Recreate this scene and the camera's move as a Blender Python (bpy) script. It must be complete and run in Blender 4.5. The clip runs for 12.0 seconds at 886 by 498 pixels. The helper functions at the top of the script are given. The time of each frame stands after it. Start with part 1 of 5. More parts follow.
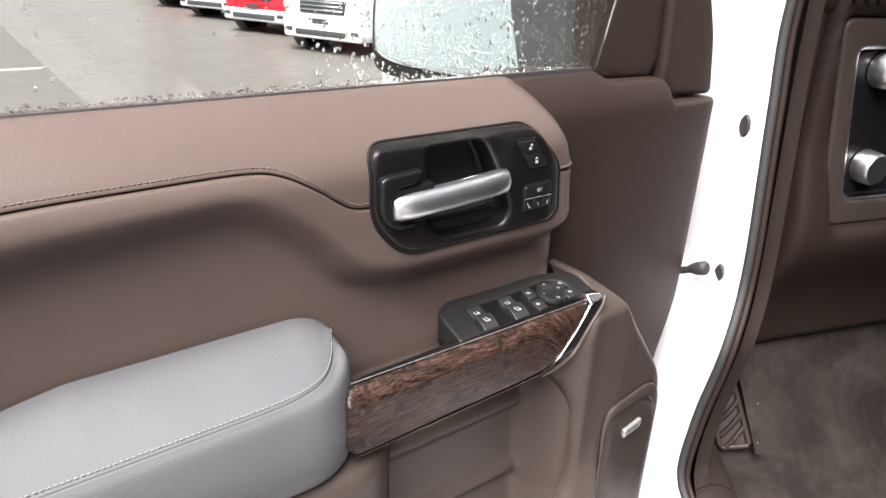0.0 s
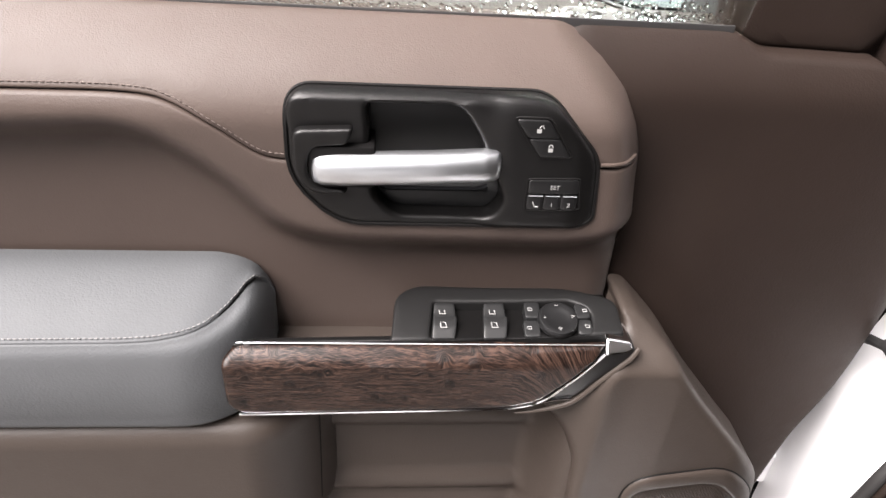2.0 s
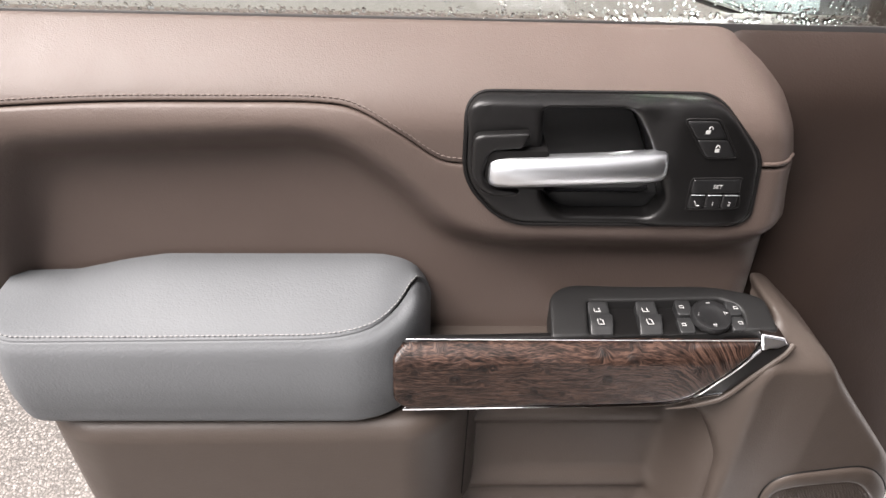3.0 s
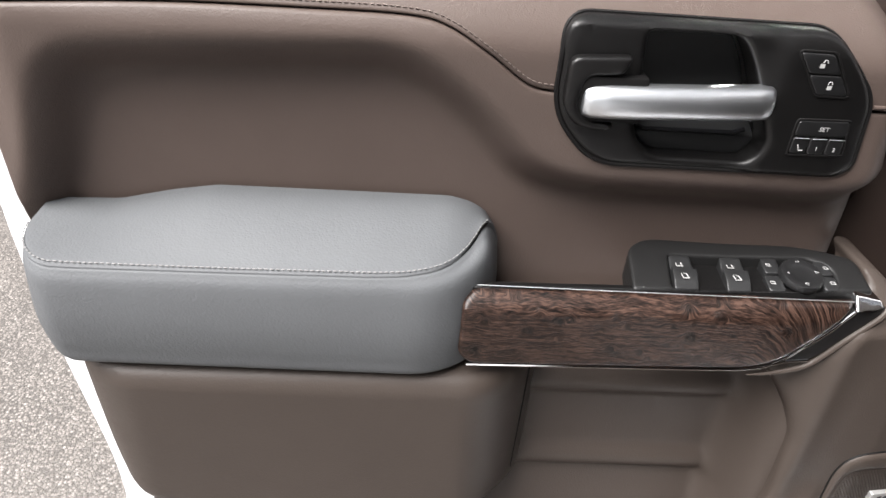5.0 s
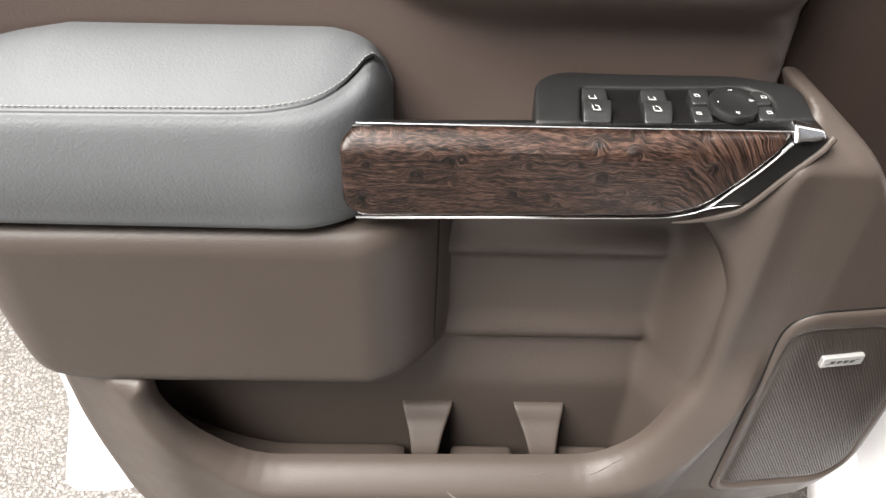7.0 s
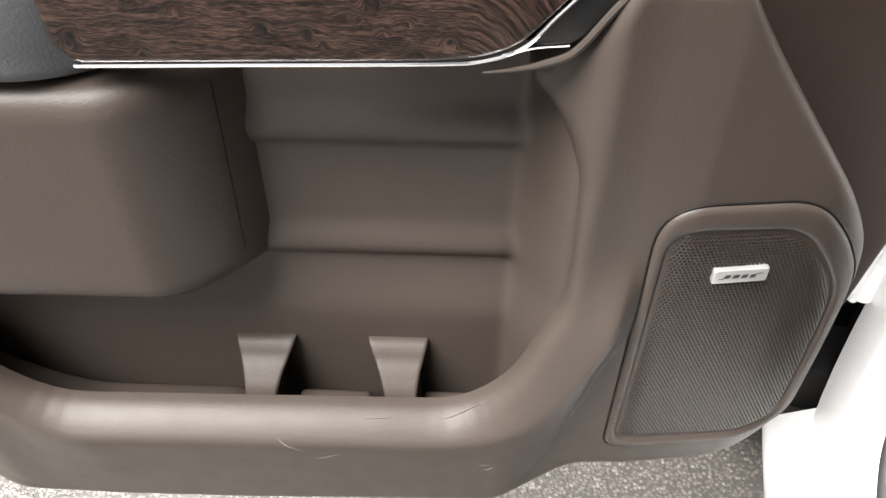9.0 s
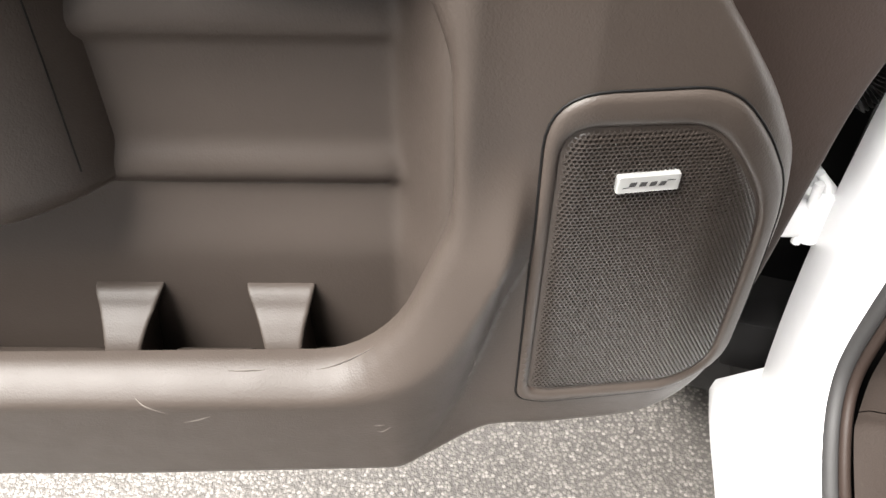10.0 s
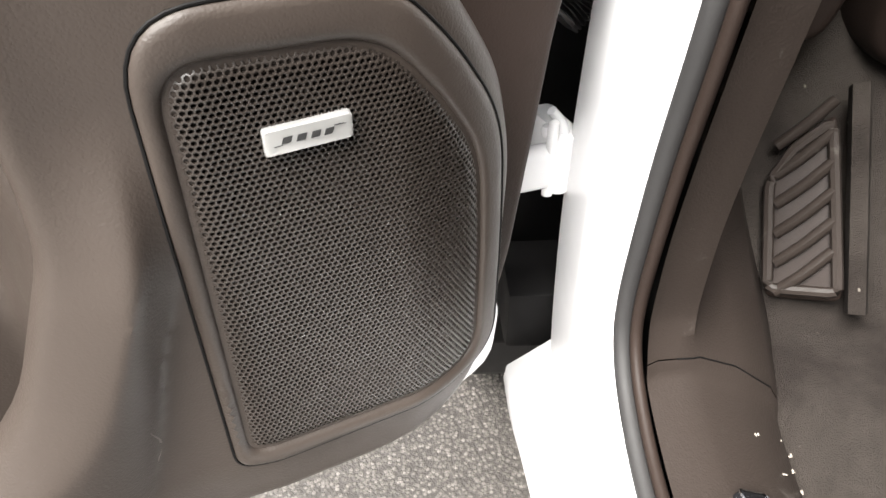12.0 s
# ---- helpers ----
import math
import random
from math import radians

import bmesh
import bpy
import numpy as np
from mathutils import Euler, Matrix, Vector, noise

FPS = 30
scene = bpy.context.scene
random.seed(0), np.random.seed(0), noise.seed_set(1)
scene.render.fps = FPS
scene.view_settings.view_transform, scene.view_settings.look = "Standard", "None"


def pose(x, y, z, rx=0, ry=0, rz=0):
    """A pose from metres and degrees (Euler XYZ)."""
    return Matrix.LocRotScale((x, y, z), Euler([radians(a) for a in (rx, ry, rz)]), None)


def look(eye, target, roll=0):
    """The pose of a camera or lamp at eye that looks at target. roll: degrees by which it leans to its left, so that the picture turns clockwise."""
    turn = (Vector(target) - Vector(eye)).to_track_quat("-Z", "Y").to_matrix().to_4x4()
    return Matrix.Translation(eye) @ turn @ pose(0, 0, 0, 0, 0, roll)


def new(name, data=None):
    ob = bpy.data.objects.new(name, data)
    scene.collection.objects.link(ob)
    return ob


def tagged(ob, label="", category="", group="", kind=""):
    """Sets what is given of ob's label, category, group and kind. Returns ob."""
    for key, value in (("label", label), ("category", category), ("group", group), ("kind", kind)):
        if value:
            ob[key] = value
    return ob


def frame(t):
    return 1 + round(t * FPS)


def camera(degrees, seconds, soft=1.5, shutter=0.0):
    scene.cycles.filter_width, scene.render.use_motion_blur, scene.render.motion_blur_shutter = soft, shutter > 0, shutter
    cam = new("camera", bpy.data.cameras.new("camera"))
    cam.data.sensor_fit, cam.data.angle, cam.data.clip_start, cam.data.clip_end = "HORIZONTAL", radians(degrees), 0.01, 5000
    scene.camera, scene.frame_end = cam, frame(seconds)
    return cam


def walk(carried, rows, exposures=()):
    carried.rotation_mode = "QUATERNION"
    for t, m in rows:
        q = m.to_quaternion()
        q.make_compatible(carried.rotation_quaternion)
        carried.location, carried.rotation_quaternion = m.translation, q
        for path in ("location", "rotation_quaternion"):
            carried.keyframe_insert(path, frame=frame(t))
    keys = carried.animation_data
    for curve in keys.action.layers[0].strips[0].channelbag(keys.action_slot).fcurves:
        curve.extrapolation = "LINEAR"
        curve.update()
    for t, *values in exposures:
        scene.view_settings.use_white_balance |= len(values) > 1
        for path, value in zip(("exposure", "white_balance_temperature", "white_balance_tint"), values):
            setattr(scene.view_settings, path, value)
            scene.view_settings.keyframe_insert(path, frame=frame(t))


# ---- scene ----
cam = camera(65.0, 12.0)
PATH = [
    (0, (-0.0164, -0.0238, 1.5319), (1.108, 1.4304, 0.7439), 2.67),
    (0.2, (0.096, -0.045, 1.539), (0.984, 1.566, 0.752), 1.9),
    (0.4, (0.170, -0.028, 1.556), (0.887, 1.638, 0.713), 2.8),
    (0.5, (0.1977, -0.022, 1.5584), (0.8237, 1.6711, 0.6972), 3.81),
    (1, (0.273, 0.0265, 1.5723), (0.7027, 1.6788, 0.5305), 5.82),
    (1.5, (0.3183, 0.0408, 1.5628), (0.6219, 1.6614, 0.4309), 6.73),
    (2, (0.3344, 0.01, 1.566), (0.514, 1.6376, 0.4176), 4.65),
    (2.5, (0.2908, -0.0035, 1.5693), (0.4009, 1.643, 0.4394), 2.86),
    (3, (0.2342, -0.0127, 1.5644), (0.3112, 1.6465, 0.4503), 1.98),
    (3.2, (0.2151, -0.0127, 1.5654), (0.2858, 1.645, 0.4487), 2.07),
    (4.8, (0.1658, -0.0089, 1.502), (0.2779, 1.675, 0.4287), 4.94),
    (5, (0.1716, -0.0066, 1.4927), (0.2833, 1.6705, 0.4086), 4.93),
    (5.5, (0.1874, -0.0073, 1.4708), (0.2889, 1.6473, 0.352), 4.58),
    (6, (0.2101, -0.0008, 1.4485), (0.29, 1.6192, 0.2784), 3.69),
    (6.5, (0.2374, 0.0003, 1.43), (0.2926, 1.5778, 0.2018), 2.78),
    (7, (0.2764, 0.0041, 1.4189), (0.3149, 1.5549, 0.1565), 2.11),
    (7.2, (0.2954, 0.0061, 1.4119), (0.3305, 1.555, 0.147), 2.21),
    (8.8, (0.4269, 0.0421, 1.3156), (0.3707, 1.5683, 0.0243), 0.44),
    (9, (0.4386, 0.0488, 1.2949), (0.3901, 1.5802, 0.0095), 0.45),
    (9.5, (0.4684, 0.0585, 1.2513), (0.4335, 1.5923, -0.0318), 0.46),
    (10, (0.5063, 0.0673, 1.2082), (0.5146, 1.6128, -0.0612), 0.69),
    (10.5, (0.5388, 0.0858, 1.1763), (0.6297, 1.6424, -0.0761), 1.74),
    (11, (0.563, 0.1073, 1.154), (0.7529, 1.6734, -0.0753), 2.92),
    (11.5, (0.5873, 0.1278, 1.1367), (0.9136, 1.6879, -0.0714), 2.53),
    (12, (0.5901, 0.1435, 1.1205), (1.1287, 1.6383, -0.0942), 0.08),
]
walk(cam, [(t, look(eye, target, roll)) for t, eye, target, roll in PATH],
     [(0, 2.48, 6500, 17), (0.5, 2.21, 6600, 17), (1, 2.08, 6700, 16), (1.5, 2.18, 6700, 16), (2, 2.32, 6600, 16), (3, 2.43, 6600, 15), (5, 2.25, 6400, 12), (5.5, 2.52, 6500, 11), (7, 2.62, 6600, 10), (9, 2.63, 6500, 9), (9.5, 2.78, 6500, 9), (10.5, 2.92, 6500, 9), (12, 2.83, 6500, 9)])

# ---------------------------------------------------------------- light
world = bpy.data.worlds.new("overcast_sky")
scene.world = world
world.use_nodes = True
wn = world.node_tree.nodes
wl = world.node_tree.links
sky = wn.new("ShaderNodeTexSky")
sky.sky_type = "NISHITA"
sky.sun_disc = False
sky.sun_elevation = radians(55)
sky.sun_rotation = radians(-121)
sky.air_density, sky.dust_density, sky.ozone_density = 1.0, 4.0, 1.0
hsv = wn.new("ShaderNodeHueSaturation")
hsv.inputs["Saturation"].default_value = 0.14
bg = wn["Background"]
bg.inputs["Strength"].default_value = 0.030
wl.new(sky.outputs["Color"], hsv.inputs["Color"])
wl.new(hsv.outputs["Color"], bg.inputs["Color"])
sun = new("sun", bpy.data.lights.new("sun", "SUN"))
sun.data.energy = 3.4
sun.data.angle = radians(45)
sun.data.color = (1.0, 0.97, 0.93)
sun.matrix_world = look((-4.9, -2.9, 9.2), (0.0, 0.0, 1.0))


# ---------------------------------------------------------------- materials
def material(name, color, rough=0.5, metal=0.0, spec=0.5):
    m = bpy.data.materials.new(name)
    m.use_nodes = True
    b = m.node_tree.nodes["Principled BSDF"]
    b.inputs["Base Color"].default_value = (*color, 1)
    b.inputs["Roughness"].default_value = rough
    b.inputs["Metallic"].default_value = metal
    b.inputs["Specular IOR Level"].default_value = spec
    return m, m.node_tree.nodes, m.node_tree.links, b


def place(nodes, links, scale=(1, 1, 1), turn=(0, 0, 0)):
    tc = nodes.new("ShaderNodeTexCoord")
    mp = nodes.new("ShaderNodeMapping")
    mp.inputs["Scale"].default_value = scale
    mp.inputs["Rotation"].default_value = [radians(a) for a in turn]
    links.new(tc.outputs["Object"], mp.inputs["Vector"])
    return mp.outputs["Vector"]


def noise_tex(nodes, links, vec, scale, detail=3, rough=0.55, distort=0.0):
    n = nodes.new("ShaderNodeTexNoise")
    n.inputs["Scale"].default_value = scale
    n.inputs["Detail"].default_value = detail
    n.inputs["Roughness"].default_value = rough
    n.inputs["Distortion"].default_value = distort
    links.new(vec, n.inputs["Vector"])
    return n.outputs["Fac"]


def ramp(nodes, links, fac, stops):
    r = nodes.new("ShaderNodeValToRGB")
    e = r.color_ramp.elements
    while len(e) < len(stops):
        e.new(0.5)
    for k, (p, c) in zip(e, stops):
        k.position, k.color = p, (*c, 1)
    links.new(fac, r.inputs["Fac"])
    return r.outputs["Color"]


def bump(nodes, links, fac, strength, distance, below=None):
    b = nodes.new("ShaderNodeBump")
    b.inputs["Strength"].default_value = strength
    b.inputs["Distance"].default_value = distance
    links.new(fac, b.inputs["Height"])
    if below is not None:
        links.new(below, b.inputs["Normal"])
    return b.outputs["Normal"]


def spread(nodes, links, fac, lo, hi):
    r = nodes.new("ShaderNodeMapRange")
    r.inputs["To Min"].default_value, r.inputs["To Max"].default_value = lo, hi
    links.new(fac, r.inputs["Value"])
    return r.outputs["Result"]


def mixed(nodes, links, fac, a, b):
    m = nodes.new("ShaderNodeMix")
    m.data_type = "RGBA"
    for k, v in ((0, fac), (6, a), (7, b)):
        if isinstance(v, (int, float)):
            m.inputs[k].default_value = v
        elif isinstance(v, tuple):
            m.inputs[k].default_value = (*v, 1)
        else:
            links.new(v, m.inputs[k])
    return m.outputs[2]


def vinyl(name, color, rough, grain=900.0, depth=0.0004, dirt=0.0):
    """Grained soft trim: pebbled cells over fine wrinkles, with faint uneven wear."""
    m, n, l, b = material(name, color, rough, spec=0.24)
    v = place(n, l)
    vo = n.new("ShaderNodeTexVoronoi")
    vo.feature = "SMOOTH_F1"
    vo.inputs["Scale"].default_value = grain
    wob = noise_tex(n, l, v, grain * 0.3, 2)
    warp = n.new("ShaderNodeVectorMath")
    warp.operation = "MULTIPLY_ADD"
    warp.inputs[1].default_value = (1.0, 1.0, 1.0)
    sc = n.new("ShaderNodeVectorMath")
    sc.operation = "SCALE"
    sc.inputs["Scale"].default_value = 1.5 / grain
    nc = n.new("ShaderNodeTexNoise")
    nc.inputs["Scale"].default_value = grain * 0.35
    l.new(v, nc.inputs["Vector"])
    l.new(nc.outputs["Color"], sc.inputs[0])
    l.new(v, warp.inputs[0])
    l.new(sc.outputs[0], warp.inputs[2])
    l.new(warp.outputs[0], vo.inputs["Vector"])
    fine = bump(n, l, wob, 0.35, depth)
    l.new(bump(n, l, vo.outputs["Distance"], 0.5, depth, fine), b.inputs["Normal"])
    big = noise_tex(n, l, v, 9, 4, 0.6)
    tone = spread(n, l, big, 0.88, 1.12)
    sp = n.new("ShaderNodeVectorMath")
    sp.operation = "SCALE"
    sp.inputs[0].default_value = color
    l.new(tone, sp.inputs["Scale"])
    out = sp.outputs[0]
    if dirt:
        smudge = ramp(n, l, noise_tex(n, l, v, 26, 6, 0.75, 0.6), [(0.62, (0, 0, 0)), (0.75, (dirt, dirt, dirt))])
        out = mixed(n, l, smudge, out, (0.2, 0.185, 0.165))
    l.new(out, b.inputs["Base Color"])
    l.new(spread(n, l, noise_tex(n, l, v, 40, 4), rough - 0.07, rough + 0.09), b.inputs["Roughness"])
    return m


def plain(name, color, rough, metal=0.0, spec=0.5, grain=0.0, scale=1500.0, uneven=1.0):
    m, n, l, b = material(name, color, rough, metal, spec)
    v = place(n, l)
    l.new(spread(n, l, noise_tex(n, l, v, 60, 4), max(0.02, rough - 0.06 * uneven), rough + 0.06 * uneven), b.inputs["Roughness"])
    tone = spread(n, l, noise_tex(n, l, v, 14, 4), 1 - 0.08 * uneven, 1 + 0.08 * uneven)
    sp = n.new("ShaderNodeVectorMath")
    sp.operation = "SCALE"
    sp.inputs[0].default_value = color
    l.new(tone, sp.inputs["Scale"])
    l.new(sp.outputs[0], b.inputs["Base Color"])
    if grain:
        l.new(bump(n, l, noise_tex(n, l, v, scale, 2), 0.4, grain), b.inputs["Normal"])
    return m


BROWN = vinyl("brown_soft_trim", (0.064, 0.0478, 0.0410), 0.47, 1000, 0.0003)
HARD = vinyl("brown_hard_trim", (0.0385, 0.0303, 0.0256), 0.45, 800, 0.00026)
# dark brown, taken darker to carry the shade on the hinge side
DARKB = vinyl("shade_darkened_brown_trim", (0.0185, 0.0126, 0.0103), 0.52, 800, 0.0003)
GREY = vinyl("grey_leather", (0.081, 0.0845, 0.0885), 0.54, 600, 0.0004)
SILL = vinyl("scuffed_brown_sill_trim", (0.024, 0.0185, 0.0158), 0.44, 700, 0.0004, 0.35)
BLACK = plain("black_satin_plastic", (0.0045, 0.0043, 0.0043), 0.34, spec=0.28, grain=0.0002, scale=2400)
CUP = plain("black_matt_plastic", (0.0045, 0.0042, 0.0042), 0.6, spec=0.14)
SCUFF = plain("pale_scuff", (0.105, 0.090, 0.080), 0.7)
GLOSS = plain("black_gloss_plastic", (0.008, 0.008, 0.009), 0.12)
SWITCH = plain("grey_black_switch_plastic", (0.011, 0.0112, 0.0115), 0.40, spec=0.4)
# lighter copy of the black plastic: sky light on the upward face, in its colour
PANEL = plain("skylit_black_plastic", (0.0070, 0.0069, 0.0069), 0.45, spec=0.28, grain=0.0002, scale=2400)
KEY = plain("black_key_plastic", (0.008, 0.008, 0.0083), 0.34, spec=0.4)
RUBBER = plain("black_rubber", (0.016, 0.015, 0.015), 0.7, grain=0.0004, scale=400)
BOOT = plain("brown_black_rubber", (0.009, 0.008, 0.0075), 0.3)
SILVER = plain("satin_silver", (0.55, 0.568, 0.588), 0.35, 1.0, uneven=0.2)
CHROME = plain("chrome", (0.86, 0.86, 0.87), 0.09, 1.0, uneven=0.3)
BADGE = plain("brushed_badge", (0.46, 0.46, 0.45), 0.4, 0.7)
INK = plain("white_print", (0.32, 0.32, 0.316), 0.5)
DARKINK = plain("dark_print", (0.02, 0.02, 0.02), 0.4)
PAINT = plain("white_car_paint", (0.72, 0.72, 0.73), 0.22, spec=0.6)
THREAD = plain("beige_thread", (0.09, 0.069, 0.06), 0.8)
GTHREAD = plain("pale_grey_thread", (0.15, 0.15, 0.149), 0.8)
GRILLE = plain("brown_metal_grille", (0.022, 0.0172, 0.0145), 0.40, 0.0)


def wood_material():
    """Dark open-pore ash veneer: fine fibres that lift over small flames and bend upright at one end."""
    m, n, l, b = material("dark_ash_veneer", (0.05, 0.03, 0.022), 0.36, spec=0.19)
    b.inputs["Coat Weight"].default_value = 0.05
    b.inputs["Coat Roughness"].default_value = 0.16
    v = place(n, l)

    def math_node(op, a, c, d=None):
        k = n.new("ShaderNodeMath")
        k.operation = op
        for i, q in enumerate((a, c, d)):
            if q is None:
                continue
            if isinstance(q, (int, float)):
                k.inputs[i].default_value = q
            else:
                l.new(q, k.inputs[i])
        return k.outputs[0]
    sep = n.new("ShaderNodeSeparateXYZ")
    l.new(v, sep.inputs[0])
    x, z = sep.outputs["X"], sep.outputs["Z"]
    wave = n.new("ShaderNodeMapping")
    wave.inputs["Scale"].default_value = (1.0, 0.2, 1.25)
    l.new(v, wave.inputs["Vector"])
    cell = n.new("ShaderNodeTexVoronoi")
    cell.inputs["Scale"].default_value = 62
    l.new(wave.outputs["Vector"], cell.inputs["Vector"])
    peak = math_node("MAXIMUM", math_node("MULTIPLY_ADD", cell.outputs["Distance"], -2.1, 1.0), 0.0)
    patch = ramp(n, l, noise_tex(n, l, wave.outputs["Vector"], 34, 2, 0.5), [(0.40, (0.05, 0.05, 0.05)), (0.60, (1, 1, 1))])
    flame = math_node("MULTIPLY", math_node("POWER", peak, 1.3), patch)
    roll = noise_tex(n, l, wave.outputs["Vector"], 26, 3, 0.55)
    lifted = math_node("MULTIPLY_ADD", flame, -0.0125, math_node("MULTIPLY_ADD", roll, 0.010, z))
    over = math_node("MAXIMUM", math_node("SUBTRACT", x, 0.432), 0.0)
    h = math_node("MULTIPLY_ADD", math_node("MULTIPLY", over, over), 17.0, lifted)
    end = math_node("MINIMUM", math_node("MULTIPLY", over, 14.0), 1.0)
    cmb = n.new("ShaderNodeCombineXYZ")
    l.new(math_node("MULTIPLY", x, 34.0), cmb.inputs[0])
    l.new(math_node("MULTIPLY", h, 420.0), cmb.inputs[2])
    bands = noise_tex(n, l, cmb.outputs[0], 1.0, 2, 0.5)
    cm2 = n.new("ShaderNodeCombineXYZ")
    l.new(math_node("MULTIPLY", x, 150.0), cm2.inputs[0])
    l.new(math_node("MULTIPLY", h, 1500.0), cm2.inputs[2])
    fibre = noise_tex(n, l, cm2.outputs[0], 1.0, 3, 0.6)
    share = math_node("MULTIPLY_ADD", end, 0.34, 0.38)
    tone = math_node("ADD", math_node("MULTIPLY", bands, share), math_node("MULTIPLY", fibre, math_node("SUBTRACT", 1.0, share)))
    tone = math_node("MULTIPLY_ADD", flame, -0.12, tone)
    col = ramp(n, l, tone, [(0.39, (0.0012, 0.0008, 0.0007)), (0.48, (0.0140, 0.0076, 0.0056)), (0.61, (0.060, 0.0348, 0.0258))])
    l.new(col, b.inputs["Base Color"])
    l.new(bump(n, l, tone, 0.5, 0.0012), b.inputs["Normal"])
    l.new(spread(n, l, tone, 0.46, 0.22), b.inputs["Roughness"])
    return m


GREY.node_tree.nodes["Principled BSDF"].inputs["Specular IOR Level"].default_value = 0.16
DARKB.node_tree.nodes["Principled BSDF"].inputs["Specular IOR Level"].default_value = 0.15
WOOD = wood_material()


def asphalt_material():
    m, n, l, b = material("wet_asphalt", (0.05, 0.05, 0.05), 0.5)
    v = place(n, l)
    vo = n.new("ShaderNodeTexVoronoi")
    vo.inputs["Scale"].default_value = 135
    l.new(v, vo.inputs["Vector"])
    small = n.new("ShaderNodeTexVoronoi")
    small.inputs["Scale"].default_value = 300
    l.new(v, small.inputs["Vector"])
    stone = ramp(n, l, vo.outputs["Color"], [(0.0, (0.085, 0.077, 0.070)), (0.45, (0.150, 0.136, 0.124)), (0.75, (0.215, 0.196, 0.180)), (1.0, (0.34, 0.315, 0.29))])
    edge = ramp(n, l, vo.outputs["Distance"], [(0.35, (1, 1, 1)), (0.62, (0, 0, 0))])
    col = mixed(n, l, edge, (0.07, 0.064, 0.059), stone)
    wide = ramp(n, l, noise_tex(n, l, v, 1.1, 5, 0.6, 0.4), [(0.38, (0, 0, 0)), (0.62, (1, 1, 1))])
    col2 = mixed(n, l, spread(n, l, wide, 0.0, 0.45), col, (0.13, 0.119, 0.109))
    l.new(col2, b.inputs["Base Color"])
    h = bump(n, l, small.outputs["Distance"], 0.4, 0.0022)
    l.new(bump(n, l, vo.outputs["Distance"], 0.5, -0.003, h), b.inputs["Normal"])
    l.new(spread(n, l, noise_tex(n, l, v, 1.4, 6, 0.65), 0.16, 0.6), b.inputs["Roughness"])
    return m


ASPHALT = asphalt_material()


def carpet_material():
    m, n, l, b = material("dusty_brown_carpet", (0.06, 0.05, 0.045), 0.95, spec=0.1)
    v = place(n, l)
    dust = ramp(n, l, noise_tex(n, l, v, 7, 6, 0.7, 0.5), [(0.4, (0.018, 0.0145, 0.0128)), (0.7, (0.046, 0.039, 0.034))])
    crumb = ramp(n, l, noise_tex(n, l, v, 70, 2, 0.5), [(0.76, (0, 0, 0)), (0.79, (1, 1, 1))])
    l.new(mixed(n, l, crumb, dust, (0.22, 0.2, 0.17)), b.inputs["Base Color"])
    l.new(bump(n, l, noise_tex(n, l, v, 700, 3, 0.8), 0.9, 0.003), b.inputs["Normal"])
    return m


CARPET = carpet_material()


def glass_material(name, color, rough=0.0):
    m, n, l, b = material(name, color, rough)
    b.inputs["Transmission Weight"].default_value = 1.0
    b.inputs["IOR"].default_value = 1.45
    return m


GLASS = glass_material("tinted_window_glass", (0.86, 0.93, 0.9))
WATER = glass_material("rain_water", (1, 1, 1))
WATER.node_tree.nodes["Principled BSDF"].inputs["IOR"].default_value = 1.33
MIRROR = plain("mirror_glass", (0.9, 0.93, 0.92), 0.04, 1.0)


# ---------------------------------------------------------------- building helpers
def part(name, bm, mat, parent, label="", smooth=True):
    me = bpy.data.meshes.new(name)
    bm.normal_update()
    bm.to_mesh(me)
    bm.free()
    me.materials.append(mat)
    if smooth:
        me.polygons.foreach_set("use_smooth", [True] * len(me.polygons))
        me.set_sharp_from_angle(angle=radians(42))
    ob = new(name, me)
    if parent is not None:
        ob.parent = parent
    return tagged(ob, label)


def thing(name, label, category, group="", kind="", at=(0, 0, 0)):
    ob = new(name)
    ob.empty_display_size = 0.05
    ob.location = at
    return tagged(ob, label, category, group, kind)


from mathutils.geometry import delaunay_2d_cdt  # noqa: E402


def sstep(a, b, v):
    t = np.clip((np.asarray(v, float) - a) / (b - a), 0, 1)
    return t * t * (3 - 2 * t)


def rounded(corners, r=0.01, n=5):
    """A polygon with its corners rounded; a corner may carry its own radius as third number."""
    out, k = [], len(corners)
    for i in range(k):
        p, a, b = (np.array(corners[j % k][:2], float) for j in (i, i - 1, i + 1))
        rr = corners[i][2] if len(corners[i]) > 2 else r
        la, lb = np.linalg.norm(a - p), np.linalg.norm(b - p)
        ua, ub = (a - p) / la, (b - p) / lb
        cut = min(rr, 0.48 * la, 0.48 * lb)
        if cut < 1e-5:
            out.append(p)
            continue
        s, e = p + ua * cut, p + ub * cut
        for j in range(n + 1):
            t = j / n
            out.append((1 - t) ** 2 * s + 2 * t * (1 - t) * p + t * t * e)
    return np.array(out)


def dense(loop, step):
    out = []
    for a, b in zip(loop, np.roll(loop, -1, 0)):
        k = max(1, int(np.ceil(np.linalg.norm(b - a) / step)))
        out += [a + (b - a) * j / k for j in range(k)]
    keep = [out[0]]
    for p in out[1:]:
        if np.linalg.norm(p - keep[-1]) > step * 0.25:
            keep.append(p)
    return np.array(keep)


